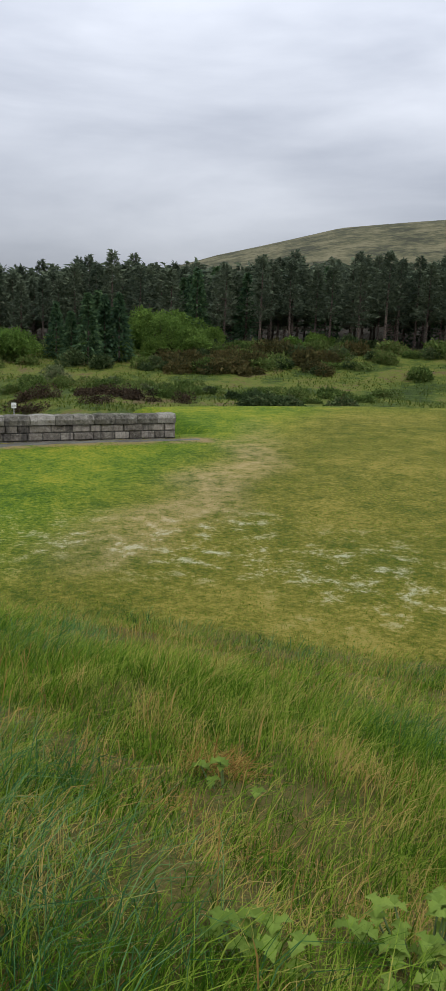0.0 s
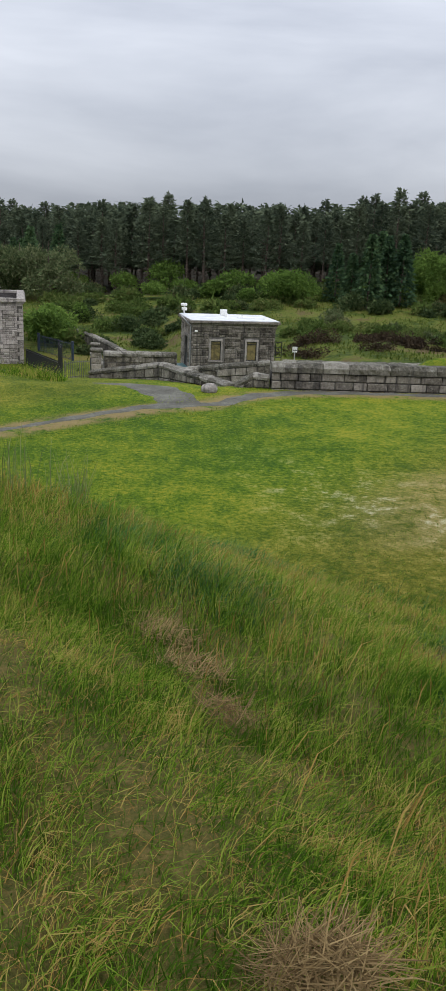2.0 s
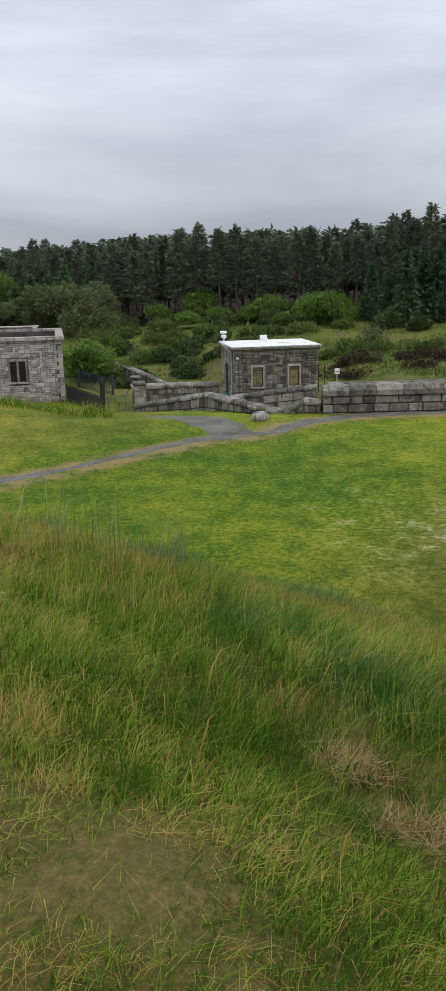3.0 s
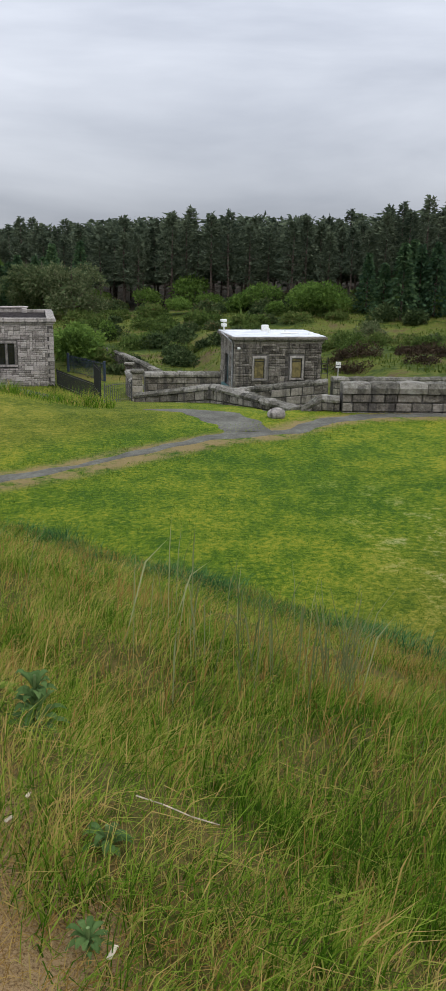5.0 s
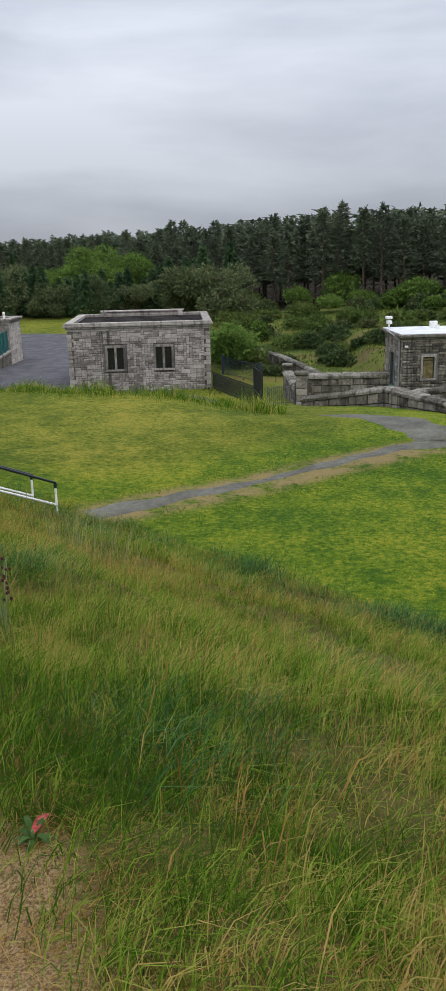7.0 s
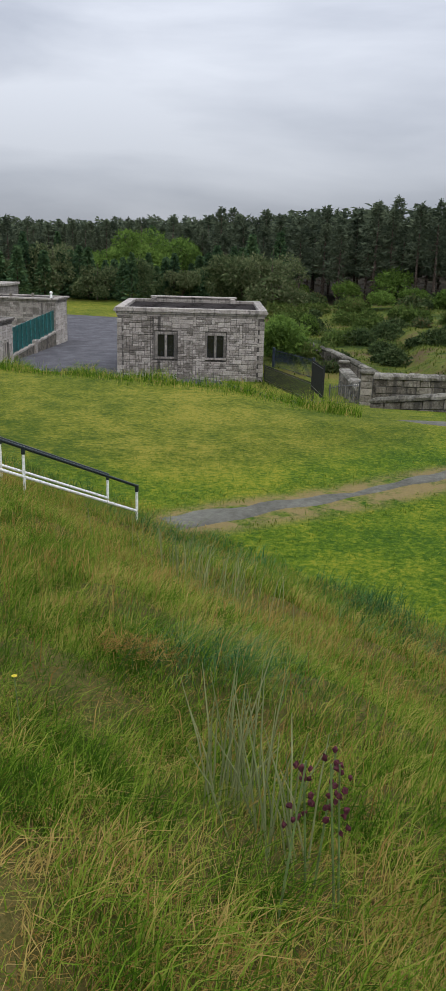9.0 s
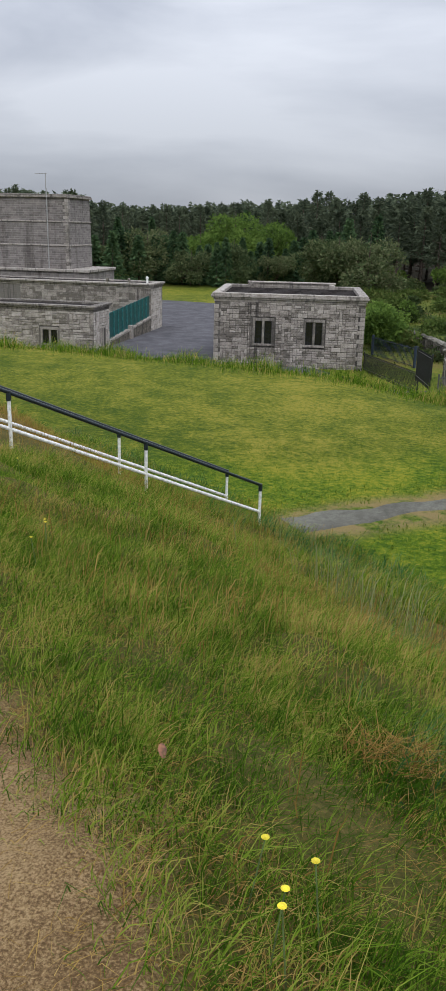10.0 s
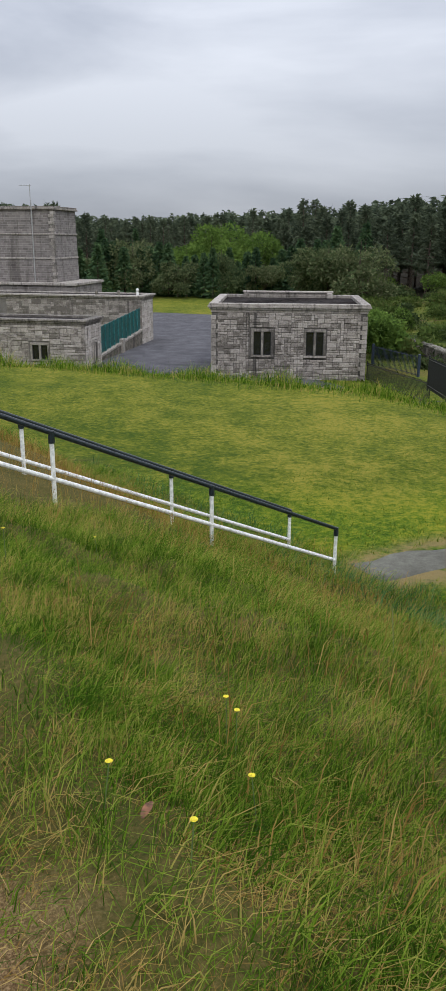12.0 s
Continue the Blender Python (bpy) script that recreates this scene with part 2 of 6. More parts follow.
EDGE_X = np.array([-60.0, -24.3, -14.7, -9.0, -4.5, 0.0])
EDGE_Y = np.array([56.0, 50.4, 48.7, 47.2, 44.9, 44.0])


def height(x, y):
    x, y = np.asarray(x, float), np.asarray(y, float)
    s, a = DIRN[0] * x + DIRN[1] * y, DIRA[0] * x + DIRA[1] * y
    field = -5.5 - 0.003 * np.clip(y - 20, 0, 40) + 0.03 * wobble(x, y, 0.25)
    # lawn edge, and the drop to the yard
    ey = np.interp(x, EDGE_X, EDGE_Y)
    left = field + (-10.4 - field) * smooth(y, ey - 1.0, ey + 13)
    ramp_z = np.interp(y, [41, 50, 62, 75], [-5.56, -6.72, -8.7, -10.4])
    left = left + (ramp_z - left) * smooth(x, -9.0, -3.5)
    # sunk ground behind the long wall, meadow beyond
    pit = field + (-9.0 - field) * smooth(y, 42.0, 43.4)
    open_field = field + (-8.2 - field) * smooth(y, 53.0 - 0.25 * np.clip(x - 26, 0, 40), 62.0 - 0.25 * np.clip(x - 26, 0, 40))
    right = pit + (open_field - pit) * smooth(x, 14.8, 17.5)
    low = left + (right - left) * smooth(x, 2.6 + 0.0 * y, 5.0)
    # hillside under the woods
    r = np.hypot(x + 3, y - 10)
    az = np.degrees(np.arctan2(-(x + 3), y - 10))
    base = np.interp(az, [-60, -38, -14, 0, 20, 60], [-3.5, -4.3, -6.5, -8.8, -9.8, -10.4])
    low = low + (base - low) * smooth(r, 92, 128) * (y > 0)
    low = low + np.clip(r - 135, 0, 400) * 0.035 * smooth(np.abs(az), 130, 60)
    moor = np.interp(az, [-75, -45, -40, -32, -24, -19, -14, -5, 5], [72, 88, 88, 80, 54, 30, 14, 4, 0])
    low = low + moor * smooth(r, 380, 900) * (0.9 + 0.1 * np.sin(x * 0.008) * np.sin(y * 0.006))
    # bank and the trodden crest
    sc, zp = np.interp(a, PA, PS), np.interp(a, PA, PZ)
    q = np.clip((s - sc) / (TOE - sc), 0, 1)
    f = np.clip((q - 0.09) / 0.89, 0, 1)
    f = f - 0.035 * np.sin(f * math.pi * 2)
    bank = zp + (field - zp) * f + 0.10 * wobble(x, y, 0.9) * smooth(q, 0.05, 0.2) * smooth(q, 1.0, 0.85)
    back = zp - 0.12 * np.clip(sc - s - 7, 0, 60)
    z = np.where(s < TOE, np.where(s > sc, bank, np.maximum(back, -9.5)), low)
    return z


def hz(x, y):
    return float(height(x, y))


# ---- ground: one sheet from the crest to the horizon ----
def path_dist(x, y, pts):
    d = np.full(np.shape(x), 1e9)
    for (x0, y0), (x1, y1) in zip(pts[:-1], pts[1:]):
        dx, dy = x1 - x0, y1 - y0
        t = np.clip(((x - x0) * dx + (y - y0) * dy) / (dx * dx + dy * dy), 0, 1)
        d = np.minimum(d, np.hypot(x - x0 - t * dx, y - y0 - t * dy))
    return d


WALK_LINE = [(-8.1, 29.3), (-6.7, 30.5), (-4.2, 32.4), (-2.5, 34.0), (0.4, 36.4), (2.2, 37.0), (4.3, 39.3), (6.5, 40.2), (9.0, 40.4), (12.5, 40.1), (15.5, 40.0)]


def build_ground():
    n_a, rings = 600, [0.0]
    r = 0.35
    while r < 3200:
        rings.append(r)
        r += max(0.24, r * 0.018) if r < 70 else r * 0.03
    cx, cy = -3.0, 14.0
    ang = np.linspace(0, 2 * math.pi, n_a, endpoint=False)
    rr, aa = np.meshgrid(np.array(rings[1:]), ang, indexing="ij")
    X = np.concatenate([[cx], (cx + rr * np.sin(aa)).ravel()])
    Y = np.concatenate([[cy], (cy + rr * np.cos(aa)).ravel()])
    Z = height(X, Y)
    s, a = DIRN[0] * X + DIRN[1] * Y, DIRA[0] * X + DIRA[1] * Y
    sc = np.interp(a, PA, PS)
    near = np.hypot(X - cx, Y - cy) < 45
    Z += np.where(near & (s < TOE), 0.035 * wobble(X, Y, 3.1, 0.7), 0.0)
    nr = len(rings) - 1
    idx = lambda i, j: 1 + i * n_a + j % n_a
    faces = [(0, idx(0, j), idx(0, j + 1)) for j in range(n_a)]
    I, J = np.meshgrid(np.arange(nr - 1), np.arange(n_a), indexing="ij")
    J2 = (J + 1) % n_a
    quads = np.stack([1 + I * n_a + J, 1 + (I + 1) * n_a + J, 1 + (I + 1) * n_a + J2, 1 + I * n_a + J2], -1).reshape(-1, 4)
    me = bpy.data.meshes.new("ground")
    me.from_pydata(np.stack([X, Y, Z], 1).tolist(), [], faces + quads.tolist())
    me.shade_smooth()

    def layer(name, values):
        at = me.attributes.new(name, "FLOAT", "POINT")
        at.data.foreach_set("value", np.ascontiguousarray(values, dtype=np.float32))

    rim = np.interp(a, RIM_A, RIM)
    dirt = smooth(sc + rim + 0.13 * wobble(X, Y, 1.9) - s, -0.3, 0.32) * smooth(s, sc - 2.2, sc - 1.3)
    layer("dirt", dirt)
    layer("rough", smooth(TOE + 0.25 * wobble(X, Y, 0.9) - s, -0.25, 0.25))
    layer("verge", smooth(path_dist(X, Y, WALK_LINE), 1.15, 0.55) * (s > TOE))
    far = smooth(np.hypot(X + 3, Y - 10), 62, 82) * (Y > 30) * np.maximum(smooth(X, -26, -20), smooth(Y, 140, 150))
    layer("wild", np.maximum(far, smooth(Y, 60, 66) * (X > -2)))
    # worn straw-coloured band across the lawn and the white clover beyond it
    band = 19.5 + 1.05 * (X - 2.0) + 0.04 * (X - 10) ** 2
    az = np.degrees(np.arctan2(-(X + 3), Y - 10))
    edge = np.interp(az, [-60, -38, -25, -14, -8, 0, 6, 12, 24, 45], [128, 128, 126, 132, 136, 140, 148, 182, 190, 180])
    # forest floor: litter, with the shade under the canopy put into its colour
    layer("litter", smooth(np.hypot(X + 3, Y - 10) - edge, -7, 1) * (np.abs(az) < 75) * smooth(np.hypot(X, Y), 380, 300))
    layer("moor", smooth(np.hypot(X, Y), 260, 380))
    layer("straw", smooth(np.abs(Y - band - 0.8 * wobble(X, Y, 0.4)), 3.6, 0.5) * (s > TOE + 0.5) * smooth(X, 3.0, 8.0) * smooth(X, 24, 14))
    upper = 0.55 * smooth(Y - np.interp(X, [-30, -8, 0, 2], [30, 30.5, 37, 38]), 1.0, 5.0) * smooth(X, 2.0, -3.0)
    layer("brown", np.maximum(smooth(X - 0.9 * (Y - 24), 0.0, 8.0) * (s > TOE) * smooth(Y, 60, 45), upper * (s > TOE)))
    layer("clover", smooth(np.abs(s - 22.5 - 1.3 * wobble(X, Y, 0.35)), 4.2, 0.6) * (s > TOE + 0.4) * smooth(X, 1.5, 5.0))
    return me


def ground_material():
    m, nt, p = node_material("grassland")
    pos = world_pos(nt)

    def at(name):
        n = add(nt, "ShaderNodeAttribute")
        n.attribute_name = name
        return n.outputs["Fac"]

    n_big = noise_tex(nt, 0.16, 5, 0.6, vec=pos)
    n_mid = noise_tex(nt, 1.3, 6, 0.65, vec=pos)
    n_fine = noise_tex(nt, 7, 8, 0.82, vec=pos)
    n_blade = noise_tex(nt, 60, 2, 0.8, vec=pos)
    lawn = ramp(nt, ((0.432, (0.026, 0.069, 0.004)), (0.50, (0.084, 0.135, 0.006)), (0.568, (0.215, 0.212, 0.018))))
    v = math_node(nt, "ADD", math_node(nt, "MULTIPLY", n_big, 0.22), math_node(nt, "ADD", math_node(nt, "MULTIPLY", n_mid, 0.22), math_node(nt, "MULTIPLY", n_fine, 0.56)))
    nt.links.new(v, lawn.inputs[0])
    c = lawn.outputs[0]
    brown = ramp(nt, ((0.425, (0.046, 0.066, 0.005)), (0.50, (0.118, 0.108, 0.013)), (0.575, (0.225, 0.18, 0.04))))
    nt.links.new(v, brown.inputs[0])
    c = mixc(nt, math_node(nt, "MULTIPLY", at("brown"), 0.88), c, brown.outputs[0])
    st = ramp(nt, ((0.40, (0, 0, 0)), (0.62, (1, 1, 1))))
    nt.links.new(math_node(nt, "ADD", math_node(nt, "MULTIPLY", n_mid, 0.6), math_node(nt, "MULTIPLY", n_fine, 0.4)), st.inputs[0])
    c = mixc(nt, math_node(nt, "MULTIPLY", st.outputs[0], at("straw")), c, (0.31, 0.235, 0.105))
    cl = ramp(nt, ((0.53, (0, 0, 0)), (0.62, (1, 1, 1))))
    nt.links.new(math_node(nt, "ADD", math_node(nt, "MULTIPLY", n_mid, 0.55), math_node(nt, "MULTIPLY", n_fine, 0.45)), cl.inputs[0])
    c = mixc(nt, math_node(nt, "MULTIPLY", math_node(nt, "MULTIPLY", cl.outputs[0], at("clover")), 0.75), c, (0.42, 0.44, 0.30))
    rough = ramp(nt, ((0.38, (0.034, 0.044, 0.009)), (0.5, (0.10, 0.088, 0.024)), (0.63, (0.21, 0.14, 0.055))))
    nt.links.new(math_node(nt, "ADD", math_node(nt, "MULTIPLY", v, 0.45), math_node(nt, "MULTIPLY", noise_tex(nt, 38, 6, 0.8, vec=pos), 0.55)), rough.inputs[0])
    c = mixc(nt, at("rough"), c, rough.outputs[0])
    wild = ramp(nt, ((0.40, (0.022, 0.038, 0.007)), (0.47, (0.052, 0.074, 0.011)), (0.53, (0.095, 0.108, 0.017)), (0.60, (0.09, 0.065, 0.03))))
    nt.links.new(math_node(nt, "ADD", math_node(nt, "MULTIPLY", n_big, 0.6), math_node(nt, "MULTIPLY", n_mid, 0.4)), wild.inputs[0])
    c = mixc(nt, at("wild"), c, wild.outputs[0])
    moor = ramp(nt, ((0.43, (0.035, 0.036, 0.02)), (0.5, (0.075, 0.073, 0.036)), (0.58, (0.135, 0.12, 0.066))))
    nt.links.new(math_node(nt, "ADD", math_node(nt, "MULTIPLY", noise_tex(nt, 0.03, 6, 0.7, vec=pos), 0.6), math_node(nt, "MULTIPLY", n_big, 0.4)), moor.inputs[0])
    c = mixc(nt, at("moor"), c, moor.outputs[0])
    # litter brown, darkened to paint in the shade between the trunks
    c = mixc(nt, at("litter"), c, (0.035, 0.03, 0.02))
    verge = ramp(nt, ((0.40, (0, 0, 0)), (0.52, (1, 1, 1))))
    nt.links.new(math_node(nt, "ADD", math_node(nt, "MULTIPLY", n_mid, 0.7), math_node(nt, "MULTIPLY", n_fine, 0.3)), verge.inputs[0])
    c = mixc(nt, math_node(nt, "MULTIPLY", math_node(nt, "MULTIPLY", at("verge"), verge.outputs[0]), 0.85), c, (0.22, 0.155, 0.075))
    dirt = ramp(nt, ((0.43, (0.10, 0.06, 0.026)), (0.5, (0.2, 0.128, 0.06)), (0.57, (0.35, 0.245, 0.125))))
    nt.links.new(math_node(nt, "ADD", math_node(nt, "MULTIPLY", n_mid, 0.3), math_node(nt, "MULTIPLY", noise_tex(nt, 110, 5, 0.8, vec=pos), 0.7)), dirt.inputs[0])
    dm = ramp(nt, ((0.34, (0, 0, 0)), (0.6, (1, 1, 1))))
    nt.links.new(math_node(nt, "ADD", math_node(nt, "MULTIPLY", at("dirt"), 0.72), math_node(nt, "MULTIPLY", n_fine, 0.28)), dm.inputs[0])
    c = mixc(nt, dm.outputs[0], c, dirt.outputs[0])
    nt.links.new(c, p.inputs["Base Color"])
    p.inputs["Roughness"].default_value = 0.95
    p.inputs["Specular IOR Level"].default_value = 0.1
    bump(nt, p, math_node(nt, "ADD", math_node(nt, "MULTIPLY", n_fine, 0.7), math_node(nt, "MULTIPLY", n_blade, 0.5)), 0.7, 0.06)
    return m


ground_me = build_ground()
ground_me.materials.append(ground_material())
ground = tagged(new("ground", ground_me), "grassy bank, mown lawn and rough moorland ground", "ground", kind="structure")


def asphalt_material(name, k=1.0, b=1.0):
    m, nt, p = node_material(name)
    pos = world_pos(nt)
    n1, n2, n3 = noise_tex(nt, 0.7, 5, 0.6, vec=pos), noise_tex(nt, 60, 3, 0.7, vec=pos), noise_tex(nt, 6, 4, 0.6, vec=pos)
    r = ramp(nt, ((0.38, (0.075 * k, 0.072 * k, 0.07 * k * b)), (0.5, (0.135 * k, 0.13 * k, 0.126 * k * b)), (0.62, (0.22 * k, 0.215 * k, 0.21 * k * b))))
    nt.links.new(math_node(nt, "ADD", math_node(nt, "MULTIPLY", n1, 0.4), math_node(nt, "ADD", math_node(nt, "MULTIPLY", n2, 0.35), math_node(nt, "MULTIPLY", n3, 0.25))), r.inputs[0])
    nt.links.new(r.outputs[0], p.inputs["Base Color"])
    p.inputs["Roughness"].default_value = 0.95
    p.inputs["Specular IOR Level"].default_value = 0.15
    bump(nt, p, n2, 0.4, 0.01)
    return m


M_ASPHALT = asphalt_material("worn_asphalt", 0.75, 0.84)
M_YARD = asphalt_material("yard_asphalt", 0.62, 1.12)


def strip(name, left, right, material, lift=0.02, across=6, step=0.4, label="", category="path"):
    """A surface laid on the ground between two edge lines of equal point count."""
    def dense(line):
        pts = [Vector((*p, 0)) for p in line]
        return pts
    L_, R_ = dense(left), dense(right)
    rows = []
    for i in range(len(L_) - 1):
        n = max(2, int(max((L_[i + 1] - L_[i]).length, (R_[i + 1] - R_[i]).length) / step))
        for k in range(n + (i == len(L_) - 2)):
            rows.append((L_[i].lerp(L_[i + 1], k / n), R_[i].lerp(R_[i + 1], k / n)))
    vs, fs = [], []
    for i, (l, r) in enumerate(rows):
        jl, jr = 0.09 * math.sin(i * 1.7) + 0.07 * math.sin(i * 0.61), 0.07 * math.sin(i * 1.3 + 2) + 0.05 * math.sin(i * 0.77)
        d = (r - l).normalized()
        l, r = l + d * jl, r + d * jr
        for k in range(across + 1):
            p = l.lerp(r, k / across)
            edge = -0.05 if k in (0, across) else 0.0
            vs.append((p.x, p.y, hz(p.x, p.y) + lift + edge))
    for i in range(len(rows) - 1):
        for k in range(across):
            a0 = i * (across + 1) + k
            fs.append((a0, a0 + 1, a0 + across + 2, a0 + across + 1))
    me = bpy.data.meshes.new(name)
    me.from_pydata(vs, [], fs)
    me.materials.append(material)
    me.shade_smooth()
    return tagged(new(name, me), label, category, kind="structure")


strip("path_main", [(-8.35, 29.95), (-7.7, 30.6), (-6.6, 31.2), (-4.2, 32.9), (-2.5, 34.6), (-0.2, 36.9), (0.5, 37.3), (2.4, 37.7), (4.2, 39.8), (6.0, 40.95), (9.0, 41.0), (12.5, 40.6), (15.5, 40.4)],
      [(-7.7, 29.15), (-7.0, 29.65), (-6.25, 30.4), (-4.1, 32.4), (-2.4, 33.95), (0.0, 36.05), (1.0, 36.3), (3.2, 37.1), (4.6, 38.7), (6.4, 39.9), (9.0, 40.2), (12.5, 39.9), (15.5, 39.9)],
      M_ASPHALT, 0.02, label="narrow worn grey asphalt footpath across the mown lawn")
strip("path_branch", [(0.3, 37.2), (0.15, 38.6), (-0.9, 41.0), (-2.4, 43.2)],
      [(2.3, 37.5), (2.1, 39.6), (1.2, 41.6), (-0.2, 43.6)], M_ASPHALT, 0.026, label="grey asphalt branch path leading down to the gate")
strip("road", [(-33, 66), (-32.5, 80), (-32.0, 99), (-36, 112), (-44, 126)], [(-4, 66), (-9, 74), (-22, 90), (-27, 106), (-27, 122)], M_YARD, 0.06, 10, 1.5, "dark grey asphalt service yard between stone buildings", "road")


# ---- stonework ----
def stone_mesh(w, h, depth, seed, material, gap=0.012, taper=0.02):
    """One rock-faced stone: w by h, proud of its bed, with uneven chamfered edges. Front faces -y."""
    rnd = random.Random(seed)
    j = lambda k: rnd.uniform(-k, k)
    w2, h2 = w / 2 - gap, h / 2 - gap
    bm = bmesh.new()
    back = [bm.verts.new((sx * w2, 0, sz * h2)) for sx, sz in ((-1, -1), (1, -1), (1, 1), (-1, 1))]
    lip = [bm.verts.new((sx * (w2 + j(0.006)), -depth * 0.55, sz * (h2 + j(0.006)))) for sx, sz in ((-1, -1), (1, -1), (1, 1), (-1, 1))]
    front = [bm.verts.new((sx * (w2 - taper - abs(j(0.02))), -depth * (0.9 + j(0.18)), sz * (h2 - taper - abs(j(0.015))))) for sx, sz in ((-1, -1), (1, -1), (1, 1), (-1, 1))]
    for i in range(4):
        k = (i + 1) % 4
        bm.faces.new((back[i], back[k], lip[k], lip[i]))
        bm.faces.new((lip[i], lip[k], front[k], front[i]))
    bm.faces.new(front)
    return mesh_of("stone", bm, material)


STONE_CACHE = {}


def stone_of(cw, ch, cell, depth, material, rnd):
    key = (cw, ch, cell, material.name, rnd.randrange(3))
    if key not in STONE_CACHE:
        STONE_CACHE[key] = stone_mesh(cw * cell[0], ch * cell[1], depth, hash(key[:3]) % 1000 + key[4], material)
    return STONE_CACHE[key]


def rubble(parent, origin, along, width, tall, cell, material, depth=0.05, holes=(), seed=1, joined=False, name="stone"):
    """Squared rubble on a wall face. origin: lower left corner seen from outside; along: unit vector to the right."""
    rnd = random.Random(seed)
    nx, nz = max(1, round(width / cell[0])), max(1, round(tall / cell[1]))
    cell = (round(width / nx, 4), round(tall / nz, 4))
    used = [[False] * nx for _ in range(nz)]
    for i in range(nz):
        for j in range(nx):
            for u0, v0, u1, v1 in holes:
                if u0 - 0.02 < (j + 0.5) * cell[0] < u1 + 0.02 and v0 - 0.02 < (i + 0.5) * cell[1] < v1 + 0.02:
                    used[i][j] = True
    turn = Matrix(((along[0], -along[1], 0), (along[1], along[0], 0), (0, 0, 1))).to_4x4()
    sizes = [(2, 1), (2, 1), (3, 1), (2, 1), (2, 2), (3, 2), (1, 1), (1, 2)]
    bm_all = bmesh.new() if joined else None
    for i in range(nz):
        for j in range(nx):
            if used[i][j]:
                continue
            for cw, ch in rnd.sample(sizes, len(sizes)) + [(1, 1)]:
                if i + ch <= nz and j + cw <= nx and not any(used[i + b][j + a_] for b in range(ch) for a_ in range(cw)):
                    break
            for b in range(ch):
                for a_ in range(cw):
                    used[i + b][j + a_] = True
            u, v = (j + cw / 2) * cell[0], (i + ch / 2) * cell[1]
            m = Matrix.Translation((origin[0] + along[0] * u, origin[1] + along[1] * u, origin[2] + v)) @ turn
            me = stone_of(cw, ch, cell, depth, material, rnd)
            if joined:
                n0 = len(bm_all.verts)
                bm_all.from_mesh(me)
                bm_all.verts.ensure_lookup_table()
                for vtx in bm_all.verts[n0:]:
                    vtx.co = m @ vtx.co
            else:
                piece(name, me, parent, parent.matrix_basis.inverted() @ m)
    if joined:
        ob = new("stonework", mesh_of("stonework", bm_all, material))
        ob.parent, ob.matrix_parent_inverse = parent, parent.matrix_basis.inverted()
        tagged(ob, kind="stuff")


def window_unit(parent, w, h, m, glass, frame_mat, bars=0, surround=0.16, mull=True):
    """A stone-framed window set into a wall; local x to the right, z up, front at -y, sill centre at the origin."""
    win = new("window")
    win.parent, win.matrix_basis = parent, m
    bm = bmesh.new()
    s = surround
    box(bm, -w / 2 - s, -0.10, 0, -w / 2, 0.05, h, 0.012)
    box(bm, w / 2, -0.10, 0, w / 2 + s, 0.05, h, 0.012)
    box(bm, -w / 2 - s, -0.10, h, w / 2 + s, 0.05, h + s * 1.2, 0.012)
    part("window_surround", bm, M_DRESSED, win, "pale dressed granite surround")
    bm = bmesh.new()
    box(bm, -w / 2 - s - 0.03, -0.15, -s * 0.95, w / 2 + s + 0.03, 0.05, 0, 0.015)
    part("window_sill", bm, M_DRESSED, win)
    if mull:
        bm = bmesh.new()
        box(bm, -0.085, -0.08, 0, 0.085, 0.05, h, 0.012)
        part("mullion", bm, M_DRESSED, win)
        lights = ((-w / 2, -0.085), (0.085, w / 2))
    else:
        lights = ((-w / 2, w / 2),)
    for x0, x1 in lights:
        bm = bmesh.new()
        box(bm, x0, 0.02, 0, x1, 0.05, h)
        pane = part("pane", bm, glass, win)
        bm = bmesh.new()
        for a0, a1, b0, b1 in ((x0, x0 + 0.045, 0, h), (x1 - 0.045, x1, 0, h), (x0 + 0.045, x1 - 0.045, 0, 0.045), (x0 + 0.045, x1 - 0.045, h - 0.045, h)):
            box(bm, a0, -0.01, b0, a1, 0.018, b1)
        for k in range(bars):
            zc = h * (k + 1) / (bars + 1)
            box(bm, x0 + 0.045, -0.005, zc - 0.015, x1 - 0.045, 0.016, zc + 0.015)
        part("frame", bm, frame_mat, pane)
    return win


def wall_box(parent, name, x0, y0, z0, x1, y1, z1, material, bevel=0.0):
    bm = bmesh.new()
    box(bm, x0, y0, z0, x1, y1, z1, bevel)
    return part(name, bm, material, parent)


def cornice(parent, x0, y0, x1, y1, z, layers, material=None):
    """Stacked mouldings round a rectangular building: (overhang, height) from below."""
    zz = z
    for o, h in layers:
        bm = bmesh.new()
        t = 0.45 + o
        box(bm, x0 - o, y0 - o, zz, x1 + o, y0 - o + t, zz + h, 0.02)
        box(bm, x0 - o, y1 + o - t, zz, x1 + o, y1 + o, zz + h, 0.02)
        box(bm, x0 - o, y0 - o + t, zz, x0 - o + t, y1 + o - t, zz + h, 0.02)
        box(bm, x1 + o - t, y0 - o + t, zz, x1 + o, y1 + o - t, zz + h, 0.02)
        part("cornice", bm, material or M_DRESSED, parent)
        zz += h + 0.004
    return zz


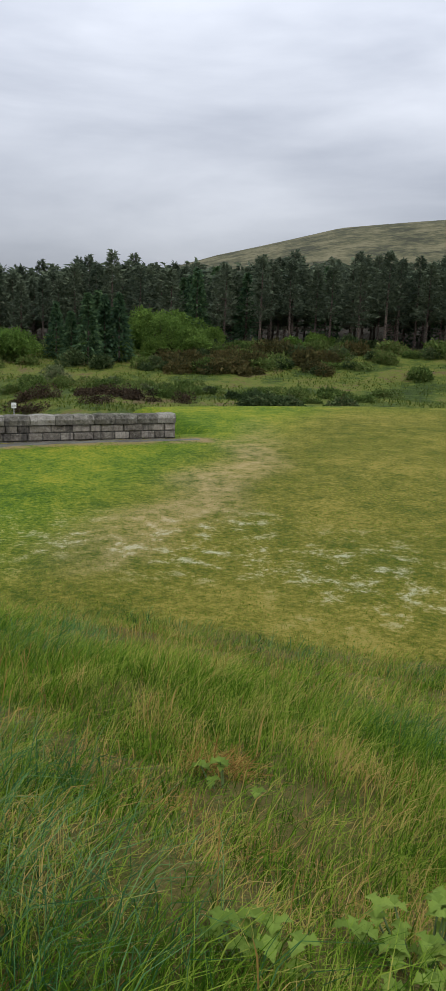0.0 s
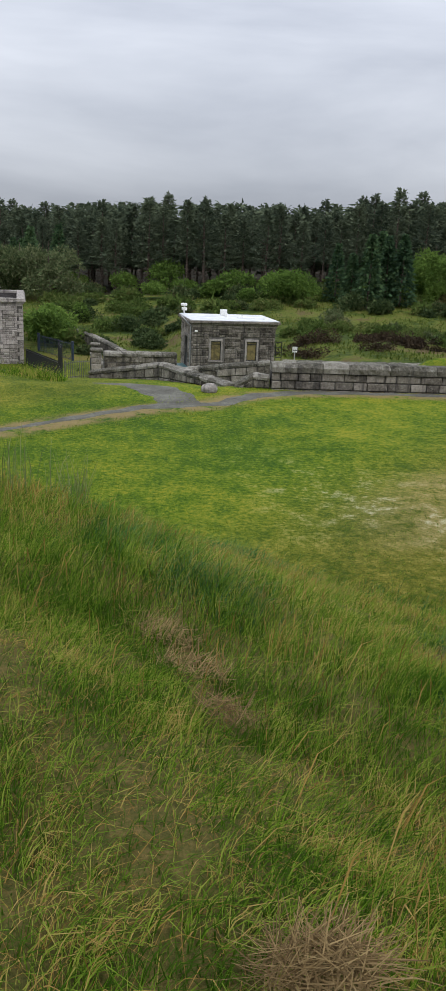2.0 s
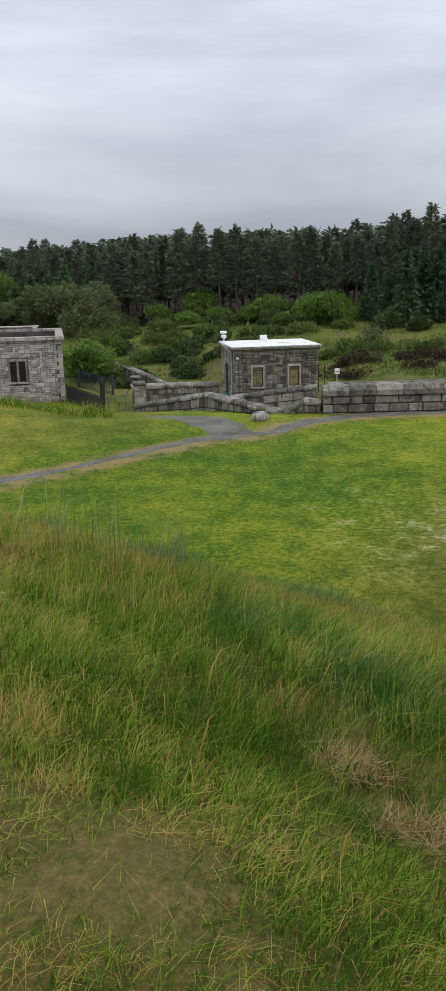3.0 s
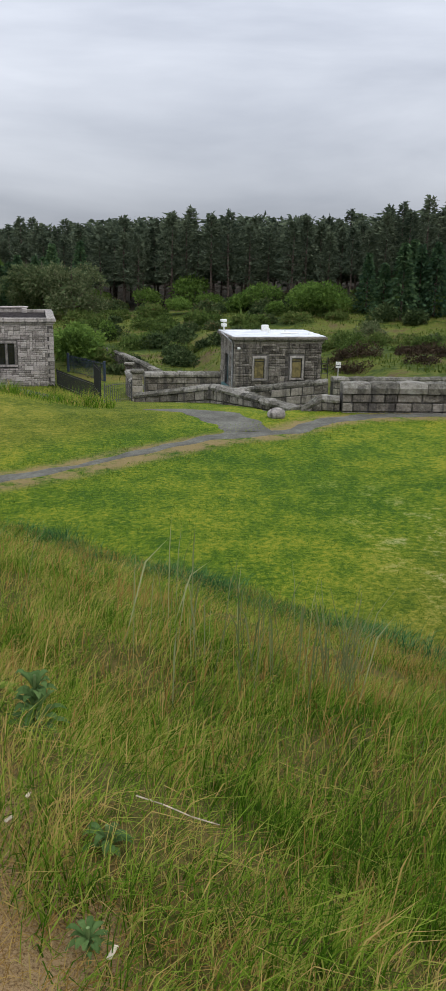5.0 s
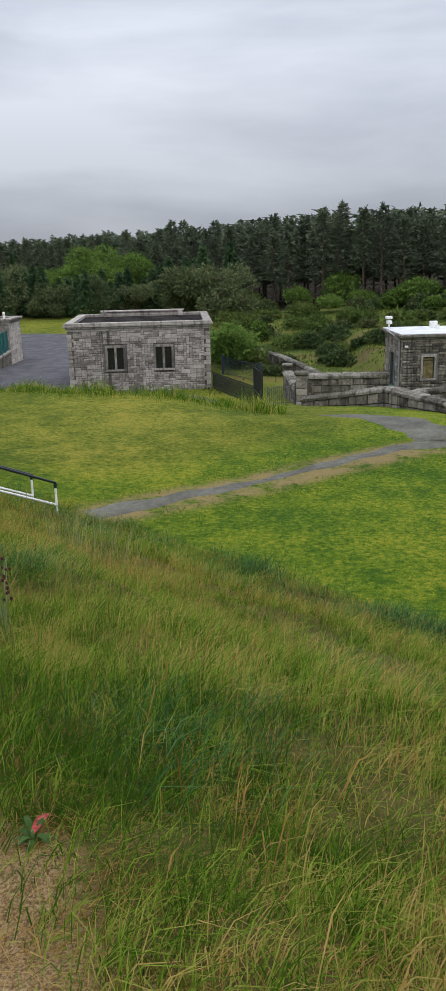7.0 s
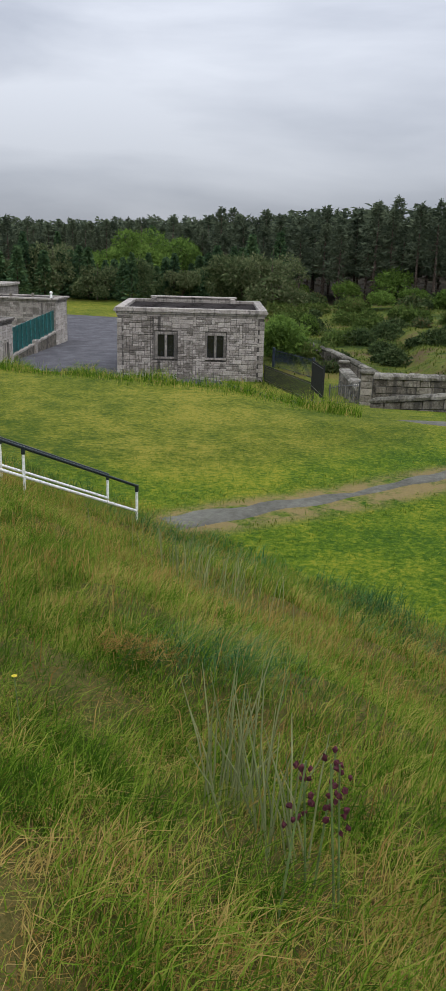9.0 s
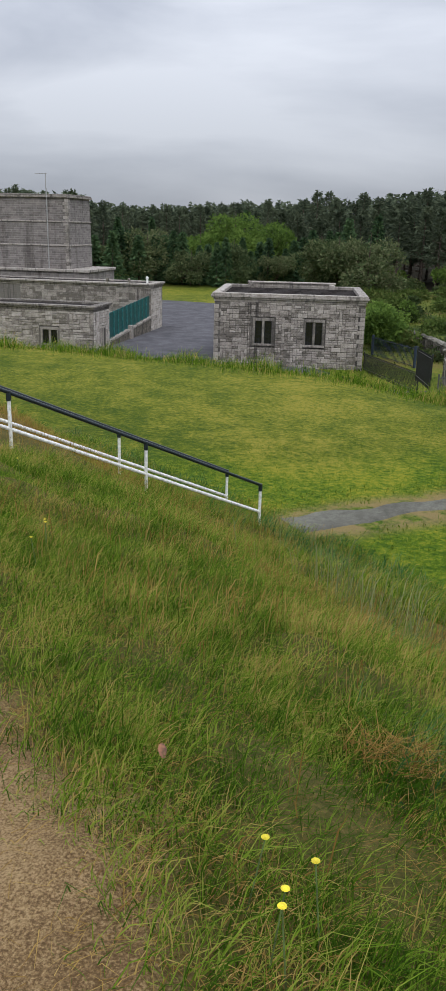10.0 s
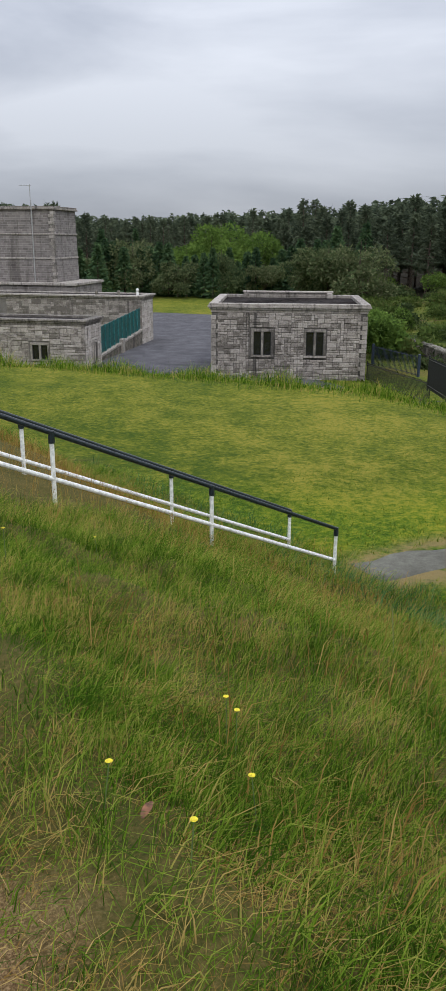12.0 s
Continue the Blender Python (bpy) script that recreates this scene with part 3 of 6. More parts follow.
# ---- pump house: long granite building with two paired windows ----
def pump_house():
    x0, x1, y0, y1, zb, zt = -20.9, -9.55, 80.4, 91.0, -10.7, -5.54
    h = thing("pump_house", Matrix.Translation((0, 0, 0)), "flat-roofed grey granite pump house with paired narrow windows", "building")
    wins = ((-17.15, 1.28), (-13.29, 1.28))
    wz0, wh = -8.62, 1.72
    # front wall round the two openings
    bm = bmesh.new()
    edges = [x0]
    for c, w in wins:
        edges += [c - w / 2, c + w / 2]
    edges.append(x1)
    for k in range(0, 6, 2):
        box(bm, edges[k], y0, zb, edges[k + 1], y0 + 0.5, zt)
    for c, w in wins:
        box(bm, c - w / 2, y0, zb, c + w / 2, y0 + 0.5, wz0)
        box(bm, c - w / 2, y0, wz0 + wh, c + w / 2, y0 + 0.5, zt)
    part("wall", bm, M_MORTAR, h)
    wall_box(h, "wall", x0, y1 - 0.5, zb, x1, y1, zt, M_MORTAR)
    wall_box(h, "wall", x0, y0 + 0.5, zb, x0 + 0.5, y1 - 0.5, zt, M_MORTAR)
    wall_box(h, "wall", x1 - 0.5, y0 + 0.5, zb, x1, y1 - 0.5, zt, M_MORTAR)
    for c, w in wins:
        window_unit(h, w, wh, Matrix.Translation((c, y0, wz0)), M_GLASS, M_BLACK, 0, 0.17)
    # corner quoins
    for qx in (x0, x1):
        for k in range(15):
            z = zb + k * 0.33
            w = 0.52 if k % 2 else 0.32
            bm = bmesh.new()
            if qx == x0:
                box(bm, x0 - 0.05, y0 - 0.06, z + 0.012, x0 + w, y0 + (0.84 - w), z + 0.318, 0.02)
            else:
                box(bm, x1 - w, y0 - 0.06, z + 0.012, x1 + 0.05, y0 + (0.84 - w), z + 0.318, 0.02)
            part("quoin", bm, M_DRESSED, h)
    holes = [(c - w / 2 - 0.2 - x0 - 0.45, wz0 - 0.2 - zb, c + w / 2 + 0.2 - x0 - 0.45, wz0 + wh + 0.22 - zb) for c, w in wins]
    half = 5.4
    rubble(h, (x0 + 0.45 + half, y0, zb), (1, 0), x1 - x0 - 0.9 - half, zt - zb, (0.24, 0.178), M_STONE, 0.08, [(a_ - half, b_, c_ - half, d_) for a_, b_, c_, d_ in holes], 11)
    rubble(h, (x0 + 0.45, y0, zb), (1, 0), half, zt - zb, (0.24, 0.178), M_STONE, 0.08, holes, 13, joined=True)
    rubble(h, (x1, y0 + 0.6, zb), (0, 1), y1 - y0 - 0.6, zt - zb, (0.3, 0.205), M_STONE, 0.05, (), 12, joined=True)
    z = cornice(h, x0, y0, x1, y1, zt, ((0.06, 0.2), (0.16, 0.14), (0.28, 0.16), (0.20, 0.14)))
    # flat dark roof sunk behind the coping, and the raised middle of the rear parapet
    wall_box(h, "roof", x0 + 0.3, y0 + 0.3, z - 0.5, x1 - 0.3, y1 - 0.3, z - 0.24, M_LEAD)
    for k in range(1, 8):
        yy = y0 + k * (y1 - y0) / 8
        wall_box(h, "roof_seam", x0 + 0.46, yy - 0.03, z - 0.238, x1 - 0.46, yy + 0.03, z - 0.205, M_LEAD, 0.01)
    wall_box(h, "rear_parapet", -19.0, y1 - 0.42, z - 0.236, -11.6, y1 + 0.12, z + 0.16, M_DRESSED, 0.02)
    wall_box(h, "rear_coping", -19.12, y1 - 0.52, z + 0.163, -11.48, y1 + 0.22, z + 0.29, M_DRESSED, 0.025)
    for xa in (-19.0, -12.05):
        wall_box(h, "parapet_return", xa, y1 - 1.3, z - 0.236, xa + 0.45, y1 - 0.525, z + 0.16, M_DRESSED, 0.02)
    h.matrix_basis = Matrix.Translation((-9.27, 79.1, 0)) @ pose(0, 0, 0, 0, 0, 7.2) @ Matrix.Translation((-(x1 + 0.28), -(y0 - 0.28), 0))
    return h


pump_house()


# ---- valve house: small granite building with a white roof ----
def valve_house():
    W, D, H = 6.0, 4.75, 3.35
    vh = thing("valve_house", pose(3.87, 65.2, -8.75, 0, 0, 6.0), "small dark granite valve house with a flat white roof", "building")

    def lp(x, y, z=0):
        return Matrix.Translation((x, y, z))
    wins, wz0, wh, ww = (1.66, 4.28), 1.02, 1.36, 0.72
    bm = bmesh.new()
    e = [0]
    for c in wins:
        e += [c - ww / 2, c + ww / 2]
    e.append(W)
    for k in range(0, 6, 2):
        box(bm, e[k], 0, -0.6, e[k + 1], 0.45, H)
    for c in wins:
        box(bm, c - ww / 2, 0, -0.6, c + ww / 2, 0.45, wz0)
        box(bm, c - ww / 2, 0, wz0 + wh, c + ww / 2, 0.45, H)
    part("wall", bm, M_MORTAR, vh)
    wall_box(vh, "wall", 0, D - 0.45, -0.6, W, D, H, M_MORTAR)
    dy0, dy1, dz0, dz1 = 1.9, 2.95, 0.35, 2.45
    bm = bmesh.new()
    box(bm, 0, 0.45, -0.6, 0.45, dy0, H)
    box(bm, 0, dy1, -0.6, 0.45, D - 0.45, H)
    box(bm, 0, dy0, dz1, 0.45, dy1, H)
    box(bm, 0, dy0, -0.6, 0.45, dy1, dz0)
    part("wall", bm, M_MORTAR, vh)
    wall_box(vh, "wall", W - 0.45, 0.45, -0.6, W, D - 0.45, H, M_MORTAR)
    for c in wins:
        window_unit(vh, ww, wh, lp(c, 0, wz0), M_AMBER, M_BLACK, 0, 0.13, mull=False)
        bm = bmesh.new()
        box(bm, c - ww / 2 + 0.045, -0.004, wz0 + wh * 0.83, c + ww / 2 - 0.045, 0.017, wz0 + wh * 0.87)
        part("transom", bm, M_BLACK, vh)
    # teal door in the side wall
    dr = new("door")
    dr.parent = vh
    bm = bmesh.new()
    box(bm, 0.10, dy0, dz0, 0.16, dy1, dz1, 0.01)
    leaf = part("door_leaf", bm, M_TEALDOOR, dr, "teal painted double door")
    bm = bmesh.new()
    for ya, yb in ((dy0 + 0.08, (dy0 + dy1) / 2 - 0.05), ((dy0 + dy1) / 2 + 0.05, dy1 - 0.08)):
        for za, zb_ in ((dz0 + 0.1, dz0 + 0.9), (dz0 + 1.05, dz1 - 0.12)):
            box(bm, 0.08, ya, za, 0.10, yb, zb_, 0.01)
    part("panel", bm, M_TEALDOOR, leaf)
    bm = bmesh.new()
    box(bm, 0.03, dy0 + 0.46, dz0 + 0.95, 0.085, dy0 + 0.50, dz0 + 1.15, 0.008)
    part("handle", bm, M_GREY_PIPE, leaf)
    bm = bmesh.new()
    box(bm, 0.072, dy0 + 0.15, dz0 + 1.25, 0.079, dy0 + 0.4, dz0 + 1.6)
    part("notice", bm, M_WHITE, leaf, "small white notice on the door")
    bm = bmesh.new()
    box(bm, -0.08, dy0 - 0.2, dz0, 0.1, dy0, dz1, 0.012)
    box(bm, -0.08, dy1, dz0, 0.1, dy1 + 0.2, dz1, 0.012)
    box(bm, -0.08, dy0 - 0.2, dz1, 0.1, dy1 + 0.2, dz1 + 0.24, 0.012)
    part("door_surround", bm, M_DRESSED, dr)
    bm = bmesh.new()
    box(bm, -1.3, dy0 - 0.5, dz0 - 0.2, -0.06, dy1 + 0.5, dz0 - 0.02, 0.02)
    part("landing", bm, M_TEAL, vh, "dark green landing before the door")
    m = vh.matrix_basis
    o = m @ Vector((0, 0, 0))
    ax = (m.to_3x3() @ Vector((1, 0, 0)))
    ay = (m.to_3x3() @ Vector((0, 1, 0)))
    holes = [(c - ww / 2 - 0.17, wz0 - 0.16, c + ww / 2 + 0.17, wz0 + wh + 0.2) for c in wins]
    rubble(vh, tuple(o), (ax.x, ax.y), W, H, (0.235, 0.168), M_STONE_B, 0.08, holes, 21)
    o2 = m @ Vector((0, D, 0))
    rubble(vh, tuple(o2), (-ay.x, -ay.y), D, H, (0.235, 0.168), M_STONE_B, 0.07, [(D - dy1 - 0.2, 0, D - dy0 + 0.2, dz1 + 0.24)], 22, joined=True)
    z = cornice(vh, 0, 0, W, D, H, ((0.08, 0.16), (0.16, 0.12), (0.30, 0.15)), M_STONE_B)
    wall_box(vh, "roof", -0.2, -0.2, z + 0.004, W + 0.2, D + 0.2, z + 0.07, M_WHITE_ROOF, 0.02)
    for xx, yy, r_, hh in ((2.9, 2.6, 0.14, 0.28), (4.3, 3.3, 0.10, 0.12), (5.4, 1.0, 0.12, 0.10)):
        bm = bmesh.new()
        tube(bm, (xx, yy, z + 0.07), (xx, yy, z + 0.07 + hh), r_, r_ * 0.7, 10)
        part("roof_vent", bm, M_WHITE, vh)
    bm = bmesh.new()
    box(bm, 2.7, 3.7, z + 0.07, 3.2, 3.95, z + 0.5, 0.02)
    part("roof_box", bm, M_WHITE, vh)
    bm = bmesh.new()
    box(bm, 3.6, 1.8, z + 0.07, 4.9, 2.2, z + 0.13, 0.02)
    part("roof_hatch", bm, M_WHITE, vh)
    # lamp and camera mast at the rear corner
    bm = bmesh.new()
    tube(bm, (0.05, D - 0.5, z + 0.07), (0.05, D - 0.5, z + 0.62), 0.06)
    box(bm, -0.12, D - 0.72, z + 0.34, 0.22, D - 0.28, z + 0.56, 0.03)
    box(bm, -0.2, D - 0.66, z + 0.66, 0.25, D - 0.36, z + 0.86, 0.04)
    part("roof_camera", bm, M_WHITE, vh, "white roof camera on a short post")
    bm = bmesh.new()
    tube(bm, (-0.12, 0.35, 0.0), (-0.12, 0.35, H + 0.05), 0.05)
    tube(bm, (-0.12, 0.35, H + 0.05), (-0.30, 1.1, H + 0.3), 0.05)
    tube(bm, (-0.30, 1.1, H + 0.3), (-0.30, D * 0.7, z + 0.02), 0.045)
    part("drainpipe", bm, M_GREY_PIPE, vh, "pale grey drainpipe at the corner")
    bm = bmesh.new()
    box(bm, 0.1, -0.22, H - 0.35, 0.3, -0.08, H - 0.22, 0.02)
    part("lamp", bm, M_WHITE, vh)
    # iron ladder on the far side
    bm = bmesh.new()
    for xx in (6.25, 6.7):
        tube(bm, (xx, 0.6, 0.3), (xx, 0.6, 2.4), 0.03, seg=6)
    for k in range(6):
        tube(bm, (6.25, 0.6, 0.5 + k * 0.36), (6.7, 0.6, 0.5 + k * 0.36), 0.022, seg=6)
    part("ladder", bm, M_BLACK, vh, "black iron ladder")
    return vh


valve_house()


# ---- dry-laid granite walls with heavy copings ----
def block_wall(name, label, pts, thick=0.55, cop_h=0.36, block=(1.0, 0.42), cop_len=1.15, over=0.07, seed=3, rows_min=1):
    """pts: (x, y, base z, top z) along the wall, with the top following the line. Outer face to the right of the direction of travel."""
    w = thing(name, None, label, "wall")
    rnd = random.Random(seed)
    for (xa, ya, ba, ta), (xb, yb, bb, tb) in zip(pts[:-1], pts[1:]):
        dx, dy = xb - xa, yb - ya
        ln = math.hypot(dx, dy)
        ux, uy = dx / ln, dy / ln
        frame_m = Matrix(((ux, -uy, 0, xa), (uy, ux, 0, ya), (0, 0, 1, 0), (0, 0, 0, 1)))
        # core
        bm = bmesh.new()
        vs = [bm.verts.new(frame_m @ Vector(p)) for p in ((0, -thick / 2 + 0.05, ba - 0.5), (ln, -thick / 2 + 0.05, bb - 0.5), (ln, thick / 2 - 0.05, bb - 0.5), (0, thick / 2 - 0.05, ba - 0.5),
                                                         (0, -thick / 2 + 0.05, ta - cop_h), (ln, -thick / 2 + 0.05, tb - cop_h), (ln, thick / 2 - 0.05, tb - cop_h), (0, thick / 2 - 0.05, ta - cop_h))]
        for f in ((0, 1, 5, 4), (1, 2, 6, 5), (2, 3, 7, 6), (3, 0, 4, 7), (4, 5, 6, 7), (3, 2, 1, 0)):
            bm.faces.new([vs[k] for k in f])
        part("core", bm, M_MORTAR, w)
        # body courses that follow the slope of the top
        rows = max(rows_min, round((max(ta - ba, tb - bb) - cop_h) / block[1]))
        for r in range(rows):
            u = -rnd.uniform(0, block[0] * 0.6)
            while u < ln - 0.05:
                bl = block[0] * rnd.uniform(0.6, 1.35)
                u0, u1 = max(u, 0), min(u + bl, ln)
                u += bl
                if u1 - u0 < 0.12:
                    continue
                zt0, zt1 = ta + (tb - ta) * u0 / ln - cop_h, ta + (tb - ta) * u1 / ln - cop_h
                zb0, zb1 = ba + (bb - ba) * u0 / ln - 0.15, ba + (bb - ba) * u1 / ln - 0.15
                lo, hi = r / rows, (r + 1) / rows
                bm = bmesh.new()
                g, pr = 0.022, rnd.uniform(0.0, 0.05)
                yo, yi = -thick / 2 - pr, thick / 2 + pr * 0.5
                c8 = []
                for yy in (yo, yi):
                    for uu, zb_, zt_ in ((u0 + g, zb0, zt0), (u1 - g, zb1, zt1)):
                        for k in (lo, hi):
                            c8.append(bm.verts.new(frame_m @ Vector((uu, yy, zb_ + (zt_ - zb_) * k + (g if k == lo else -g)))))
                for f in ((0, 2, 3, 1), (2, 6, 7, 3), (6, 4, 5, 7), (4, 0, 1, 5), (1, 3, 7, 5), (4, 6, 2, 0)):
                    bm.faces.new([c8[k] for k in f])
                bmesh.ops.bevel(bm, geom=bm.edges[:], offset=0.022, segments=1, affect="EDGES")
                part("block", bm, M_STONE_B, w)
        u = 0.0
        while u < ln - 0.05:
            cl = min(cop_len * rnd.uniform(0.8, 1.25), ln - u)
            if ln - u - cl < 0.4:
                cl = ln - u
            z0, z1 = ta + (tb - ta) * u / ln, ta + (tb - ta) * (u + cl) / ln
            bm = bmesh.new()
            yo = thick / 2 + over
            c12 = []
            n = 5
            up = rnd.uniform(-0.015, 0.02)
            for i in range(n + 1):
                f = i / n
                end = 0.02 if i in (0, n) else 0.0
                uu = u + 0.01 + (cl - 0.02) * f
                zz = z0 + (z1 - z0) * f
                jj = lambda: rnd.uniform(-0.035, 0.035)
                ring = [(-yo + end + jj(), zz - cop_h + 0.012), (-yo + end - 0.02 + jj(), zz - cop_h * 0.45), (-yo * 0.72 + jj(), zz - end + up + jj() * 0.6), (yo * 0.72 + jj(), zz - end + up + jj() * 0.6),
                        (yo - end + jj(), zz - cop_h * 0.45), (yo - end, zz - cop_h + 0.012)]
                c12.append([bm.verts.new(frame_m @ Vector((uu, a_, b_))) for a_, b_ in ring])
            for i in range(n):
                for k in range(6):
                    k2 = (k + 1) % 6
                    bm.faces.new((c12[i][k2], c12[i][k], c12[i + 1][k], c12[i + 1][k2]))
            bm.faces.new(c12[0])
            bm.faces.new(list(reversed(c12[-1])))
            bmesh.ops.recalc_face_normals(bm, faces=bm.faces[:])
            part("coping", bm, M_COPING, w)
            u += cl
    return w


block_wall("long_wall", "massive grey granite block wall with thick weathered coping", [(5.5, 41.5, -5.75, -4.42), (14.5, 41.0, -5.72, -4.38)], 0.7, 0.42, (0.8, 0.31), 0.95, 0.10, 5)
block_wall("stepped_wall", "granite ramp wall dipping towards the path beside the boulder",
           [(3.95, 41.7, -5.75, -5.45), (4.75, 41.6, -5.75, -4.98), (5.45, 41.5, -5.75, -5.02)], 0.5, 0.22, (0.8, 0.35), 0.8, 0.05, 6)
block_wall("ramp_wall", "low granite parapet wall with sloping coped top", [(-2.6, 52.2, -7.25, -6.62), (1.15, 49.6, -6.85, -5.74), (3.85, 41.9, -5.75, -5.46)], 0.5, 0.24, (0.8, 0.36), 0.95, 0.06, 7)
block_wall("rear_ramp_wall", "granite ramp wall sloping behind the parapet", [(2.3, 51.5, -8.2, -6.25), (7.0, 50.6, -8.0, -5.62)], 0.45, 0.24, (0.8, 0.4), 0.95, 0.05, 8)
block_wall("spillway_wall", "dark granite spillway wall with rounded coping stones", [(-2.2, 60.4, -8.8, -6.62), (2.5, 61.2, -8.8, -6.70)], 0.6, 0.3, (0.9, 0.4), 0.9, 0.10, 9)
block_wall("far_spillway_wall", "long granite wall across the spillway", [(9.9, 62.5, -9.0, -7.2), (22.0, 63.5, -9.0, -7.3)], 0.6, 0.3, (0.9, 0.4), 1.0, 0.08, 10)
block_wall("channel_wall", "curving dark stone channel wall with a rounded top", [(-9.6, 103, -10.6, -8.9), (-6.6, 96.5, -10.4, -8.9), (-4.0, 90.5, -10.4, -9.0), (-2.2, 85.5, -10.4, -9.2), (-0.6, 81.5, -10.4, -9.5)], 0.6, 0.28, (1.2, 0.5), 1.4, 0.06, 11)
block_wall("near_channel_wall", "stone channel wall running down to the gate pier", [(-3.3, 74.5, -10.2, -8.35), (-2.6, 62.5, -8.9, -7.75)], 0.6, 0.3, (0.9, 0.45), 0.9, 0.1, 12)


def gate_pier(x, y, z0, z1, label):
    p_ = thing("gate_pier", Matrix.Translation((x, y, z0)), label, "gate pier", "granite gate piers")
    bm = bmesh.new()
    n = 5
    for k in range(n):
        hh = (z1 - z0 - 0.2) / n
        box(bm, -0.3, -0.3, k * hh + 0.008, 0.3, 0.3, (k + 1) * hh - 0.008, 0.025)
    part("shaft", bm, M_STONE_B, p_)
    bm = bmesh.new()
    box(bm, -0.4, -0.4, z1 - z0 - 0.2, 0.4, 0.4, z1 - z0, 0.06)
    part("cap", bm, M_COPING, p_)
    return p_


gate_pier(-2.6, 58.6, -8.3, -6.25, "square granite gate pier with a flat cap")
gate_pier(-3.35, 75.4, -10.4, -7.95, "granite channel pier with a broad rounded cap")


def rail_fence(name, label, a, b, h, material, gap=0.14, category="fence", post=0.035, straight=False, ends=None):
    """Upright iron bars between two rails from a to b (x, y)."""
    f = thing(name, None, label, category)
    ln = math.hypot(b[0] - a[0], b[1] - a[1])
    n = max(2, int(ln / gap))
    pts = []
    for k in range(n + 1):
        x, y = a[0] + (b[0] - a[0]) * k / n, a[1] + (b[1] - a[1]) * k / n
        za, zb = ends or (hz(*a), hz(*b))
        z = za + (zb - za) * k / n if straight or ends else hz(x, y)
        pts.append((x, y, z))
    bm = bmesh.new()
    tube(bm, (0, 0, -0.05), (0, 0, h), 0.016, seg=5)
    me = mesh_of("bar", bm, material)
    for p in pts:
        piece("bar", me, f, Matrix.Translation(p))
    for dz in (0.14, h - 0.12):
        bm = bmesh.new()
        for p, q in zip(pts[:-1:4], list(pts[4::4]) + [pts[-1]]):
            tube(bm, (p[0], p[1], p[2] + dz), (q[0], q[1], q[2] + dz), 0.024, seg=5)
        part("rail", bm, material, f)
    for p in (pts[0], pts[-1]):
        bm = bmesh.new()
        tube(bm, (p[0], p[1], p[2] - 0.2), (p[0], p[1], p[2] + h + 0.12), post, seg=8)
        part("post", bm, material, f)
    return f


rail_fence("iron_gate", "tall black iron bar gate standing open", (-5.55, 66.4), (-4.85, 60.4), 1.75, M_BLACK, 0.13, "gate", 0.045, ends=(-8.6, -8.2))
rail_fence("mesh_gate", "low grey bar gate beside the granite pier", (-4.5, 58.2), (-2.95, 58.5), 1.15, M_GATE_GREY, 0.11, "gate", 0.04)
rail_fence("iron_fence", "low black iron fence beside the pump house", (-9.4, 79.6), (-5.4, 66.5), 1.3, M_BLACK, 0.16, "fence", 0.035, True)
rail_fence("blue_fence", "dark blue bar fence beyond the pump house", (-9.2, 88.0), (-5.6, 82.0), 1.6, M_BLUE, 0.18, "fence", 0.12)


# ---- boulder beside the path ----
def boulder(x, y, r, seed, label):
    bm = bmesh.new()
    bmesh.ops.create_icosphere(bm, subdivisions=3, radius=r)
    for v in bm.verts:
        k = 1 + 0.22 * noise.noise(v.co * 1.6 + Vector((seed, 0, 0))) + 0.06 * noise.noise(v.co * 6)
        v.co = Vector((v.co.x * k * 1.12, v.co.y * k, v.co.z * k * 0.82))
    ob = new("boulder", mesh_of("boulder", bm, M_DRESSED))
    ob.matrix_basis = Matrix.Translation((x, y, hz(x, y) + r * 0.45))
    return tagged(ob, label, "boulder")


boulder(2.75, 40.05, 0.31, 4, "rounded pale granite boulder on the path's grass corner")
boulder(-2.9, 77.6, 0.4, 9, "rounded granite boulder on the channel wall end")


